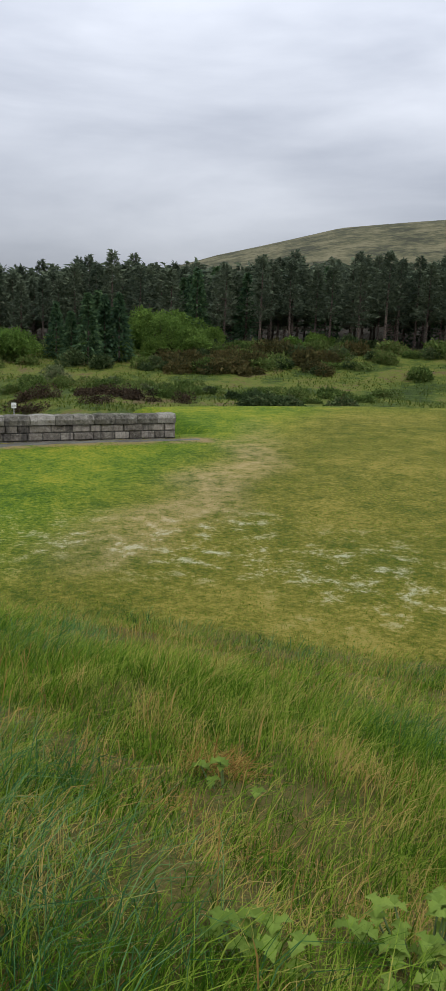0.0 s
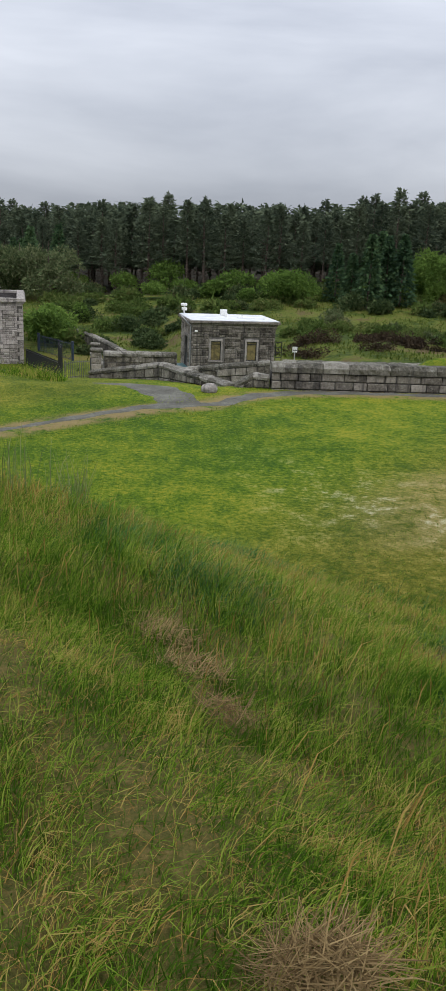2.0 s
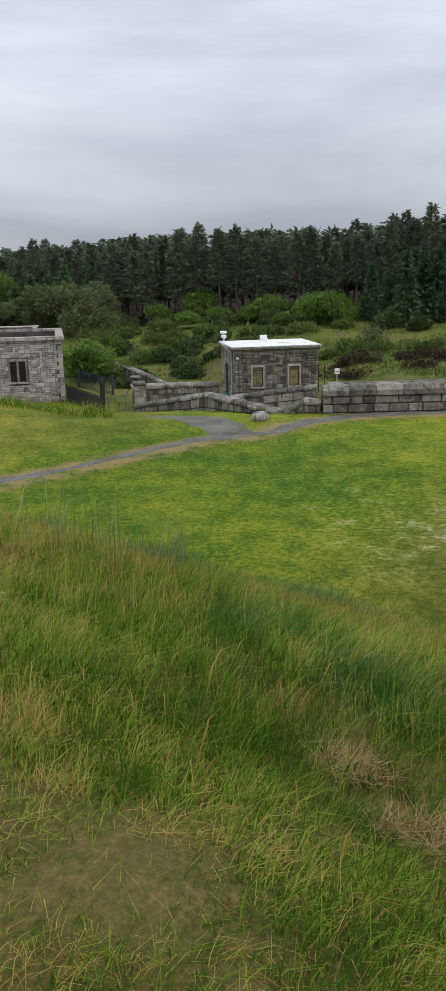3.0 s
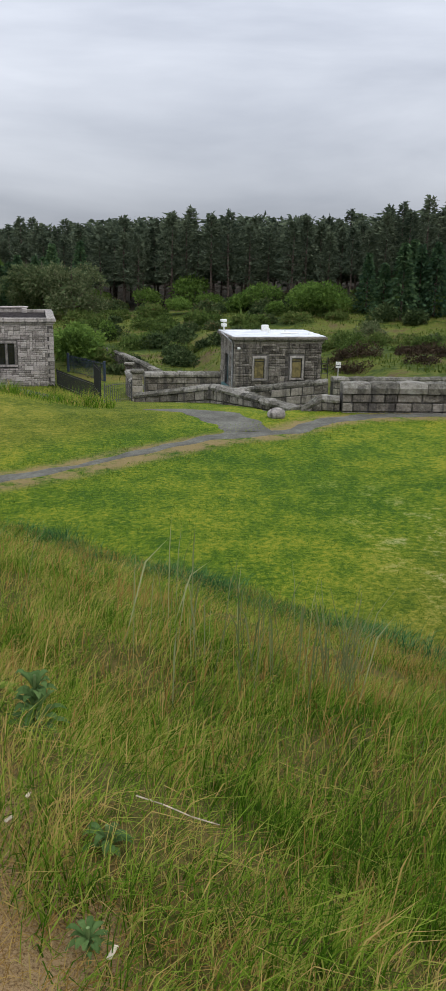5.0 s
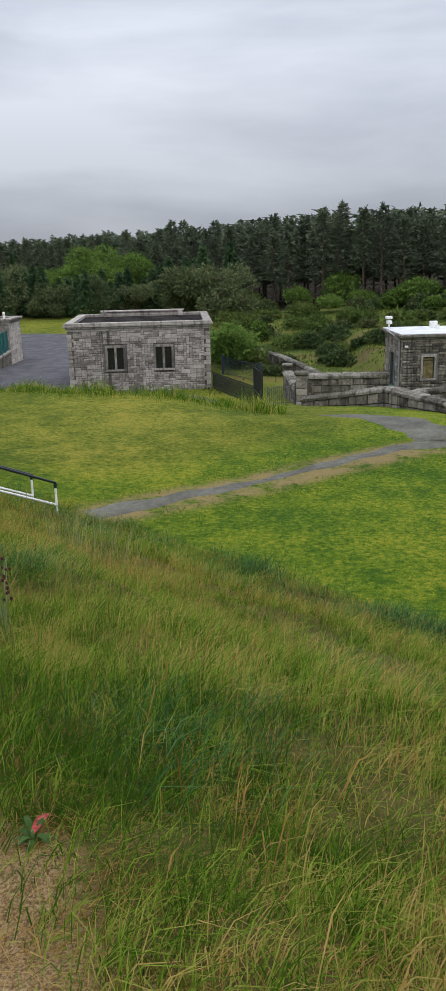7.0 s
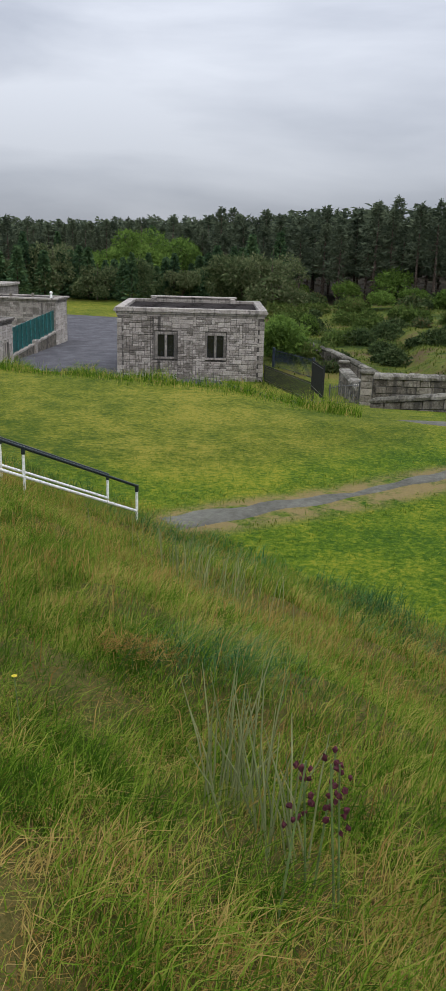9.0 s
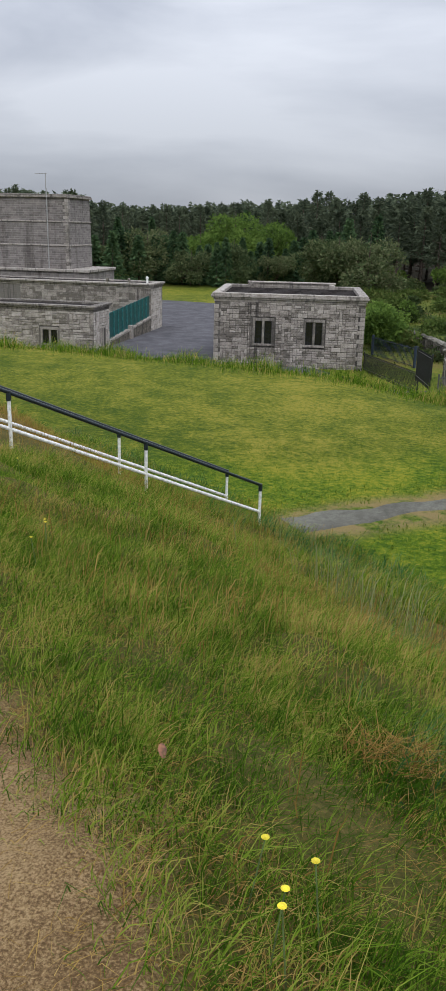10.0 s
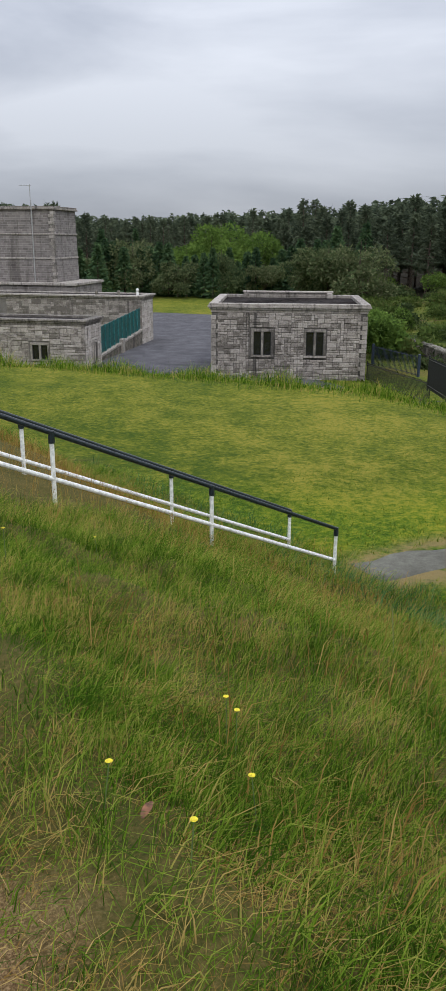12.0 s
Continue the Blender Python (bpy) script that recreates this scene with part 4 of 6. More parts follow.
# ---- stepped works building with a tower, in the yard ----
def ashlar_material(name, bw, bh):
    m, nt, p = node_material(name)
    pos = world_pos(nt)
    sep = add(nt, "ShaderNodeSeparateXYZ")
    nt.links.new(pos, sep.inputs[0])
    com = add(nt, "ShaderNodeCombineXYZ")
    nt.links.new(math_node(nt, "ADD", sep.outputs[0], sep.outputs[1]), com.inputs[0])
    nt.links.new(sep.outputs[2], com.inputs[1])
    br = add(nt, "ShaderNodeTexBrick", Scale=1.0)
    br.inputs["Color1"].default_value = (0.155, 0.138, 0.13, 1)
    br.inputs["Color2"].default_value = (0.245, 0.222, 0.21, 1)
    br.inputs["Mortar"].default_value = (0.29, 0.265, 0.25, 1)
    br.inputs["Mortar Size"].default_value = 0.022
    br.inputs["Brick Width"].default_value, br.inputs["Row Height"].default_value = bw, bh
    br.offset_frequency, br.squash_frequency, br.squash = 2, 3, 1.6
    nt.links.new(com.outputs[0], br.inputs["Vector"])
    n = noise_tex(nt, 2.0, 6, 0.7, vec=pos)
    st = noise_tex(nt, 1.0, 5, 0.6, vec=pos, stretch=(1.6, 1.6, 0.12))
    sr = ramp(nt, ((0.52, (1, 1, 1)), (0.7, (0.55, 0.54, 0.52))))
    nt.links.new(st, sr.inputs[0])
    nr = ramp(nt, ((0.3, (0.72, 0.72, 0.72)), (0.7, (1.15, 1.14, 1.12))))
    nt.links.new(n, nr.inputs[0])
    c = mixc(nt, 1.0, mixc(nt, 1.0, br.outputs["Color"], nr.outputs[0], "MULTIPLY"), sr.outputs[0], "MULTIPLY")
    nt.links.new(c, p.inputs["Base Color"])
    p.inputs["Roughness"].default_value = 0.93
    bump(nt, p, math_node(nt, "ADD", br.outputs["Fac"], math_node(nt, "MULTIPLY", n, -0.6)), 0.6, -0.04)
    return m


M_ASHLAR = ashlar_material("snecked_granite_far", 0.62, 0.24)


def works():
    w = thing("works_building", None, "stepped grey granite works building with a square tower", "building")
    # front annex, with a real window opening
    ax0, ax1, ay0, ay1, zb, zt = -50.0, -31.5, 80.0, 83.6, -10.8, -7.05
    bm = bmesh.new()
    box(bm, ax0, ay0, zb, -36.0, ay0 + 0.5, zt)
    box(bm, -34.7, ay0, zb, ax1, ay0 + 0.5, zt)
    box(bm, -36.0, ay0, zb, -34.7, ay0 + 0.5, -9.75)
    box(bm, -36.0, ay0, -8.6, -34.7, ay0 + 0.5, zt)
    part("annex_wall", bm, M_MORTAR, w)
    wall_box(w, "annex_wall", ax1 - 0.5, ay0 + 0.5, zb, ax1, ay1, zt, M_MORTAR)
    wall_box(w, "annex_wall", ax0, ay1 - 0.4, zb, ax1 - 0.5, ay1, zt, M_MORTAR)
    rubble(w, (-42.0, ay0, zb), (1, 0), 10.5, zt - zb, (0.3, 0.205), M_STONE, 0.08, [(-36.2 + 42, 0.85, -34.5 + 42, 2.4)], 31, joined=True)
    rubble(w, (ax1, ay0, zb), (0, 1), ay1 - ay0, zt - zb, (0.3, 0.205), M_STONE, 0.05, [(1.5, 0.6, 2.6, 2.4)], 32, joined=True)
    window_unit(w, 1.3, 1.15, Matrix.Translation((-35.35, ay0, -9.75)), M_GLASS, M_BLACK, 0, 0.16)
    window_unit(w, 0.8, 1.5, Matrix.Translation((ax1, ay0 + 2.05, -10.0)) @ pose(0, 0, 0, 0, 0, 90), M_GLASS, M_BLACK, 0, 0.14)
    z = cornice(w, ax0, ay0, ax1, ay1, zt, ((0.05, 0.2), (0.15, 0.14), (0.25, 0.16)))
    wall_box(w, "annex_roof", ax0 + 0.2, ay0 + 0.25, zt + 0.2, ax1 - 0.2, ay1 - 0.2, z - 0.15, M_LEAD)
    # wing behind
    wx0, wx1, wy0, wy1, wzt = -56.0, -31.85, 96.8, 100.6, -6.25
    wall_box(w, "wing_wall", wx0, wy0, zb, wx1, wy0 + 0.5, wzt, M_MORTAR)
    wall_box(w, "wing_wall", wx1 - 0.5, wy0 + 0.5, zb, wx1, wy1, wzt, M_MORTAR)
    rubble(w, (-46.0, wy0, zb), (1, 0), 14.15, wzt - zb, (0.34, 0.23), M_STONE, 0.05, (), 33, joined=True)
    rubble(w, (wx1, wy0, zb), (0, 1), wy1 - wy0, wzt - zb, (0.34, 0.23), M_STONE, 0.05, (), 34, joined=True)
    z = cornice(w, wx0, wy0, wx1, wy1, wzt, ((0.06, 0.2), (0.15, 0.15), (0.28, 0.18)))
    wall_box(w, "wing_roof", wx0 + 0.2, wy0 + 0.25, wzt + 0.2, wx1 - 0.2, wy1 - 0.2, z - 0.1, M_LEAD)
    for xx, hh in ((-32.3, 0.5), (-34.2, 0.28), (-36.5, 0.22)):
        bm = bmesh.new()
        tube(bm, (xx, wy0 + 0.2, z), (xx, wy0 + 0.2, z + hh), 0.14, 0.10, 8)
        bmesh.ops.create_uvsphere(bm, u_segments=8, v_segments=6, radius=0.17, matrix=Matrix.Translation((xx, wy0 + 0.2, z + hh)))
        part("finial", bm, M_WHITE if hh > 0.4 else M_STONE_B, w)
    # link block under the tower
    wall_box(w, "link_wall", -58, 103.6, zb, -41.2, 112.0, -5.3, M_ASHLAR)
    wall_box(w, "link_coping", -58.2, 103.4, -5.296, -41.0, 112.2, -5.0, M_DRESSED, 0.04)
    # tower, slightly battered
    bm = bmesh.new()
    lo = [(-60, 104.2), (-43.6, 104.2), (-43.6, 111.2), (-60, 111.2)]
    vs = [bm.verts.new((x, y, -5.0)) for x, y in lo] + [bm.verts.new((x + (0.15 if x < -50 else -0.15), y + (0.12 if y < 107 else -0.12), 2.7)) for x, y in lo]
    for f in ((0, 1, 5, 4), (1, 2, 6, 5), (2, 3, 7, 6), (3, 0, 4, 7), (4, 5, 6, 7), (3, 2, 1, 0)):
        bm.faces.new([vs[k] for k in f])
    part("tower_wall", bm, M_ASHLAR, w)
    for zz, hh, o in ((-2.6, 0.16, 0.05), (-0.1, 0.16, 0.02), (2.45, 0.22, 0.1), (2.68, 0.14, 0.02)):
        bm = bmesh.new()
        box(bm, -60, 104.2 - o, zz, -43.6 + o, 111.2 + o, zz + hh, 0.03)
        part("string_course", bm, M_DRESSED, w)
    for k in range(22):
        wd = 0.55 if k % 2 else 0.32
        bm = bmesh.new()
        z0 = -5.0 + k * 0.35
        box(bm, -43.6 - wd, 104.16, z0 + 0.015, -43.56, 104.2 + 0.9 - wd, z0 + 0.335, 0.02)
        part("quoin", bm, M_DRESSED, w)
    bm = bmesh.new()
    tube(bm, (-45.9, 104.0, -5.0), (-45.9, 104.0, 3.4), 0.06, seg=6)
    part("drainpipe", bm, M_GREY_PIPE, w)
    bm = bmesh.new()
    tube(bm, (-46.2, 104.6, 2.8), (-46.2, 104.6, 5.0), 0.04, seg=6)
    tube(bm, (-47.4, 104.6, 4.9), (-46.0, 104.6, 4.9), 0.03, seg=6)
    for xx in (-47.2, -46.8, -46.5):
        tube(bm, (xx, 104.35, 4.9), (xx, 104.85, 4.9), 0.02, seg=5)
    part("aerial", bm, M_GREY_PIPE, w, "thin roof aerial")


works()


def teal_screen():
    """Teal boarded screen on a low wall with stone posts, from the annex to the wing."""
    lw = thing("screen_wall", None, "low stained granite wall carrying the teal screen", "wall")
    ya, yb = 83.75, 96.65

    def foot(y):
        return -9.9 + 1.0 * (y - ya) / (yb - ya)

    def sloped(name, xa, xb, y0, y1, below, above, material, parent):
        bm = bmesh.new()
        vs = [bm.verts.new((x, y, z)) for y in (y0, y1) for x in (xa, xb) for z in (below if below < -10 else foot(y) + below, foot(y) + above)]
        for f in ((0, 2, 3, 1), (4, 5, 7, 6), (0, 1, 5, 4), (2, 6, 7, 3), (1, 3, 7, 5), (0, 4, 6, 2)):
            bm.faces.new([vs[k] for k in f])
        bmesh.ops.recalc_face_normals(bm, faces=bm.faces[:])
        bmesh.ops.bevel(bm, geom=bm.edges[:], offset=0.012, segments=1, affect="EDGES")
        return part(name, bm, material, parent)

    sloped("wall_body", -32.2, -31.8, ya, yb, -10.9, -0.2, M_STONE_B, lw)
    sloped("coping", -32.3, -31.7, ya, yb, -0.196, 0.0, M_DRESSED, lw)
    ym = (ya + yb) / 2
    sloped("pier", -32.35, -31.6, ym - 0.3, ym + 0.3, -10.9, 0.25, M_DRESSED, lw)
    sc_ = thing("teal_screen", None, "tall dark teal slatted metal screen on a low stone wall", "screen")
    n = 11
    step = (yb - ya) / n
    for k in range(n):
        y = ya + k * step
        tall = 2.25 - 0.25 * k / n
        sloped("panel", -32.03, -31.97, y + 0.07, y + step - 0.03, 0.03, tall, M_TEAL, sc_)
        sloped("post", -32.0, -31.88, y - 0.02, y + 0.07, 0.0, tall + 0.06, M_TEALPOST, sc_)


M_TEALPOST = plain("teal_post_paint", (0.03, 0.15, 0.15), 0.45, 0, 0.2, 5)
teal_screen()


# ---- stair down the bank with painted tube handrails ----
SX, SY = 0.585, 0.811


def hand_rail(start_x, start_y, posts, top_end, slope, label):
    """A sloping rail: dark tube on top, two white lower tubes, white posts. posts: distances up the stair from its foot."""
    r = thing("handrail", None, label, "handrail", "stair handrails")
    def at(d):
        return start_x - SX * d, start_y - SY * d, top_end + slope * d
    last = posts[-1]
    bm = bmesh.new()
    tube(bm, at(0), at(last + 1.2), 0.027, seg=10)
    part("top_tube", bm, M_NAVY, r, "dark painted handrail tube")
    bm = bmesh.new()
    a, b = at(0), at(last + 1.2)
    tube(bm, (a[0], a[1], a[2] - 0.50), (b[0], b[1], b[2] - 0.50), 0.026, seg=8)
    part("lower_tube", bm, M_WHITE, r)
    for d in posts:
        x, y, z = at(d)
        g = min(hz(x, y), z - 0.85)
        bm = bmesh.new()
        tube(bm, (x, y, g - 0.2), (x, y, z - 0.03), 0.026, seg=8)
        part("post", bm, M_WHITE, r)
        bm = bmesh.new()
        tube(bm, (x, y, z - 0.11), (x, y, z + 0.02), 0.038, 0.034, 8)
        part("collar", bm, M_NAVY, r)
    return r


hand_rail(-8.45, 28.7, (0.0, 2.5, 4.75, 7.2), -4.5, 0.458, "white-posted tube handrail with a dark top rail beside the steps")
hand_rail(-9.25, 29.6, (0.0, 2.45, 4.7, 7.15), -4.56, 0.458, "white-posted tube handrail with dark top along the steps")


def bank_steps():
    st = thing("bank_steps", None, "worn concrete steps half hidden in grass", "steps")
    n = 22
    for k in range(n):
        d = -0.3 + k * 0.4
        x, y = -8.9 - SX * d, 29.15 - SY * d
        bm = bmesh.new()
        box(bm, -0.42, -0.24, -0.30, 0.42, 0.2, 0.0, 0.02, Matrix.Translation((x, y, -5.52 + k * 0.40 * 0.435)) @ pose(0, 0, 0, 0, 0, -35.8))
        part("step", bm, M_CONC, st)


bank_steps()


# ---- trees ----
def spray_mesh(name, P, D, ln, wd, material, rng, droop=0.15):
    """Many small leaf sprays: P points, D outward directions, lengths and widths."""
    n = len(P)
    up = rng.normal(size=(n, 3))
    side = np.cross(D, up)
    side /= np.linalg.norm(side, axis=1, keepdims=True) + 1e-9
    D = D + np.array([0, 0, -droop])
    a = P - side * wd[:, None] * 0.5 * rng.uniform(0.3, 1, (n, 1))
    b = P + side * wd[:, None] * 0.5 * rng.uniform(0.3, 1, (n, 1))
    c = P + D * ln[:, None] + side * wd[:, None] * rng.normal(0, 0.3, (n, 1))
    d = P + D * ln[:, None] * 0.45 + side * wd[:, None] * rng.choice([-0.9, 0.9], (n, 1))
    V = np.stack([a, b, c, d], 1).reshape(-1, 3)
    base = np.arange(n)[:, None] * 4
    F = np.concatenate([base + np.array([[0, 1, 2]]), base + np.array([[0, 2, 3]])], 0)
    return tri_mesh(name, V, F, material)


def tri_mesh(name, V, F, material):
    me = bpy.data.meshes.new(name)
    V, F = np.ascontiguousarray(V, dtype=np.float32), np.ascontiguousarray(F, dtype=np.int32)
    me.vertices.add(len(V))
    me.vertices.foreach_set("co", V.ravel())
    me.loops.add(F.size)
    me.loops.foreach_set("vertex_index", F.ravel())
    me.polygons.add(len(F))
    me.polygons.foreach_set("loop_start", np.arange(0, F.size, 3, dtype=np.int32))
    me.polygons.foreach_set("loop_total", np.full(len(F), 3, dtype=np.int32))
    me.update(calc_edges=True)
    me.materials.append(material)
    return me


def conifer_points(H, n, rng, low, R, power, ragged=0.3):
    t = low + (1 - low) * rng.uniform(0, 1, n) ** 0.85
    whorl = np.round(t * H / 0.75) * 0.75 / H
    t = np.where(rng.uniform(size=n) < 0.4, whorl, t)
    f = np.clip((t - low) / (1 - low), 0, 1)
    th = rng.uniform(0, 2 * math.pi, n)
    lob = 1 + ragged * np.sin(th * 3 + t * 23) * np.sin(th * 2 - t * 41)
    rad = R * ((1 - f) ** power) * np.minimum(1, f * 6 + 0.35) * lob
    q = rng.uniform(0, 1, n) ** 0.55
    P = np.stack([np.cos(th) * rad * q, np.sin(th) * rad * q, np.clip(t, 0, 1) * H - 0.10 * rad * q], 1)
    D = np.stack([np.cos(th), np.sin(th), rng.normal(0.05, 0.25, n)], 1)
    return P, D


def pine_points(H, rng, low, R, n_br, per):
    """Foliage pads along tiered branches: bare near the stem, dense at the ends, with a rounded top."""
    Ps, Ds = [], []
    for k in range(n_br):
        f = (k + rng.uniform(0, 1)) / n_br
        z = H * (low + (0.985 - low) * f)
        th = k * 2.399 + rng.normal(0, 0.4)
        ln = R * (1 - f ** 1.35) ** 0.9 * min(1.0, 0.6 + f * 2.5) * rng.uniform(0.6, 1.15) + 0.25
        rise = (0.45 * f - 0.12) * ln + rng.normal(0, 0.12)
        q = rng.uniform(0.12, 1.0, per) ** 0.75
        side = rng.normal(0, 0.24, per) * ln * q
        c_, s_ = math.cos(th), math.sin(th)
        Ps.append(np.stack([c_ * ln * q - s_ * side, s_ * ln * q + c_ * side, z + rise * q + rng.normal(0.05, 0.16, per)], 1))
        Ds.append(np.stack([c_ + rng.normal(0, 0.55, per), s_ + rng.normal(0, 0.55, per), rng.normal(0.15, 0.4, per)], 1))
    return np.concatenate(Ps), np.concatenate(Ds)


def make_tree(name, H, kind, seed, label):
    rng = np.random.default_rng(seed)
    t = thing(name, None, label, "tree")
    bm = bmesh.new()
    lean = rng.normal(0, 0.012, 2) * H
    tube(bm, (0, 0, -0.5), (lean[0] * 0.5, lean[1] * 0.5, H * 0.5), 0.022 * H ** 0.9, 0.015 * H ** 0.9, 7)
    tube(bm, (lean[0] * 0.5, lean[1] * 0.5, H * 0.5), (lean[0], lean[1], H * 0.96), 0.015 * H ** 0.9, 0.02, 6)
    if kind == "pine":
        for k in range(26):
            z = H * rng.uniform(0.12, 0.6)
            th = rng.uniform(0, 6.28)
            l_ = H * 0.11
            tube(bm, (0, 0, z), (math.cos(th) * l_, math.sin(th) * l_, z + rng.uniform(-0.4, 0.5)), 0.04, 0.015, 4)
        part("trunk", bm, M_BARK, t)
        P, D = pine_points(H, rng, rng.uniform(0.2, 0.4), H * rng.uniform(0.16, 0.2), 104, 19)
        me = spray_mesh("crown", P, D, rng.uniform(0.2, 0.55, len(P)), rng.uniform(0.1, 0.26, len(P)), M_PINE, rng, 0.05)
    elif kind == "spruce":
        part("trunk", bm, M_BARK, t)
        P, D = conifer_points(H, 1500, rng, 0.03, H * 0.24, 0.9, 0.2)
        me = spray_mesh("crown", P, D, rng.uniform(0.35, 0.9, len(P)), rng.uniform(0.2, 0.42, len(P)), M_SPRUCE, rng, 0.3)
    else:
        lobes = []
        for k in range(17):
            th, rr_ = rng.uniform(0, 6.28), H * 0.42 * math.sqrt(rng.uniform(0, 1))
            zz = H * rng.uniform(0.30, 0.86) - rr_ * 0.3
            lobes.append((math.cos(th) * rr_, math.sin(th) * rr_, zz, H * rng.uniform(0.13, 0.22)))
            tube(bm, (0, 0, H * 0.2), lobes[-1][:3], 0.09, 0.03, 5)
        part("trunk", bm, M_BARK, t)
        me = leaf_lobes(lobes, 430, {"olive": M_OLIVE}.get(kind, M_BROAD), rng, 0.4)
    crown = new("crown", me)
    crown.parent = t
    return t


def leaf_lobes(lobes, per, material, rng, size):
    Ps, Ds = [], []
    for x, y, z, r in lobes:
        d = rng.normal(size=(per, 3))
        d /= np.linalg.norm(d, axis=1, keepdims=True)
        rr_ = r * (0.75 + 0.3 * rng.uniform(size=(per, 1))) * (1 + 0.18 * np.sin(d[:, :1] * 7 + x) * np.cos(d[:, 1:2] * 6 + y))
        keep = d[:, 2] > -0.75
        Ps.append((np.array([x, y, z]) + d * rr_ * np.array([1, 1, 0.85]))[keep])
        Ds.append((d * 0.7 + rng.normal(0, 0.5, d.shape))[keep])
    P, D = np.concatenate(Ps), np.concatenate(Ds)
    return spray_mesh("crown", P, D, rng.uniform(0.6, 1.3, len(P)) * size, rng.uniform(0.5, 1.0, len(P)) * size * 0.8, material, rng, 0.1)


def bush_mesh(R, H, material, seed, size=0.26, n=7, per=230):
    rng = np.random.default_rng(seed)
    lobes = []
    for k in range(n):
        th, q = rng.uniform(0, 6.28), math.sqrt(rng.uniform(0, 1))
        r = R * rng.uniform(0.3, 0.5)
        lobes.append((math.cos(th) * R * 0.6 * q, math.sin(th) * R * 0.6 * q, max(r * 0.5, H - r - 0.5 * H * q * rng.uniform(0.3, 1)), r))
    me = leaf_lobes(lobes, per, material, rng, size)
    me.name = "bush"
    return me


def polar(az, r):
    a = radians(az)
    return -3 - math.sin(a) * r, 10 + math.cos(a) * r


PINES = [make_tree("pine_tree", h, "pine", 100 + k, "tall dark-green pine with a bare lower trunk") for k, h in enumerate((12.9, 13.6, 14.3, 13.2, 14.8))]
SPRUCES = [make_tree("spruce_tree", h, "spruce", 130 + k, "dense dark-green conical spruce") for k, h in enumerate((8.5, 10.5, 13.0))]
BROADS = [make_tree("broadleaf_tree", h, "broad", 150 + k, "rounded bright-green broadleaf tree") for k, h in enumerate((11.0, 9.0, 12.0))]
OLIVES = [make_tree("sallow_tree", h, "olive", 170 + k, "grey-green sallow tree with pale upright shoots") for k, h in enumerate((10.0, 8.5))]
PLACED = {}


def plant(protos, x, y, scale=1.0, sink=0.0, rng=random):
    p = rng.choice(protos)
    m = Matrix.Translation((x, y, hz(x, y) - sink)) @ Matrix.Rotation(rng.uniform(0, 6.28), 4, "Z") @ Matrix.Diagonal((scale, scale, scale * rng.uniform(0.93, 1.07), 1))
    if not PLACED.get(p.name):
        PLACED[p.name] = True
        p.matrix_basis = m
        return p
    c = copy_thing(p, m)
    c.matrix_basis = m
    return c


def forest_front(az):
    return float(np.interp(az, [-60, -38, -25, -14, -8, 0, 6, 12, 24, 45], [128, 128, 126, 132, 136, 140, 148, 182, 190, 180]))


def wood_height(az):
    """Share of full height to which the wood grows, by bearing."""
    return float(np.interp(az, [-40, -17, -13, -9, -4, 1, 6, 12, 18, 20.5, 23, 40], [1.0, 0.96, 0.9, 0.96, 1.03, 1.0, 0.9, 0.84, 0.72, 0.76, 0.98, 1.0]))


def woods():
    rng = random.Random(5)
    spots, tries = [], 0
    while len(spots) < 285 and tries < 9000:
        tries += 1
        az = rng.uniform(-47, 36)
        r = forest_front(az) + 16 * rng.random() ** 1.5
        x, y = polar(az, r)
        if all((x - a) ** 2 + (y - b) ** 2 > 2.5 ** 2 for a, b in spots):
            spots.append((x, y))
            kinds = PINES if rng.random() < 0.9 else SPRUCES[2:]
            plant(kinds, x, y, rng.uniform(0.88, 1.05) * wood_height(az), 0.2, rng)
    # the woods behind, as one mass of lighter-built trees
    nrng = np.random.default_rng(8)
    Ps, Ds, Ts = [], [], []
    for k in range(1250):
        az = nrng.uniform(-55, 45)
        r = forest_front(az) + 8 + 130 * nrng.uniform() ** 1.5
        x, y = polar(az, r)
        if 12 < az < 45 and r < 190:
            continue
        H = nrng.uniform(11.8, 14.8) * wood_height(az)
        P, D = pine_points(H, nrng, 0.25, H * 0.19, 34, 7)
        Ts.append(np.full(len(P), 0.6))
        Ps.append(P + np.array([x, y, hz(x, y) - 0.3]))
        Ds.append(D)
    P, D = np.concatenate(Ps), np.concatenate(Ds)
    me = spray_mesh("far_woods", P, D, nrng.uniform(0.8, 1.7, len(P)) * np.concatenate(Ts), nrng.uniform(0.4, 0.85, len(P)) * np.concatenate(Ts), M_PINE, nrng)
    tagged(new("far_woods", me), "dense dark pine wood covering the hillside", "woods", kind="stuff")


woods()

# bright broadleaf trees, dark belt and sallow behind the pump house
wr = random.Random(12)
for az, r, sc_ in ((16.0, 160, 0.85), (14.8, 158, 0.98), (13.3, 160, 1.04), (11.9, 158, 1.0), (10.6, 160, 0.88), (14.0, 163, 1.04), (12.6, 164, 1.04)):
    plant(BROADS, *polar(az, r), sc_, 0.3, wr)
for k in range(36):
    az = 4.5 + k * 0.55
    tall = wr.uniform(0.62, 0.8) if 9 < az < 16 else wr.uniform(0.8, 1.0)
    plant(SPRUCES[:2] if k % 5 else OLIVES, *polar(az, 147 + wr.uniform(-6, 4)), tall, 0.2, wr)
for az, r, sc_ in ((4.4, 126, 0.95), (6.2, 130, 1.05), (7.3, 133, 0.85)):
    plant(OLIVES, *polar(az, r), sc_, 0.3, wr)
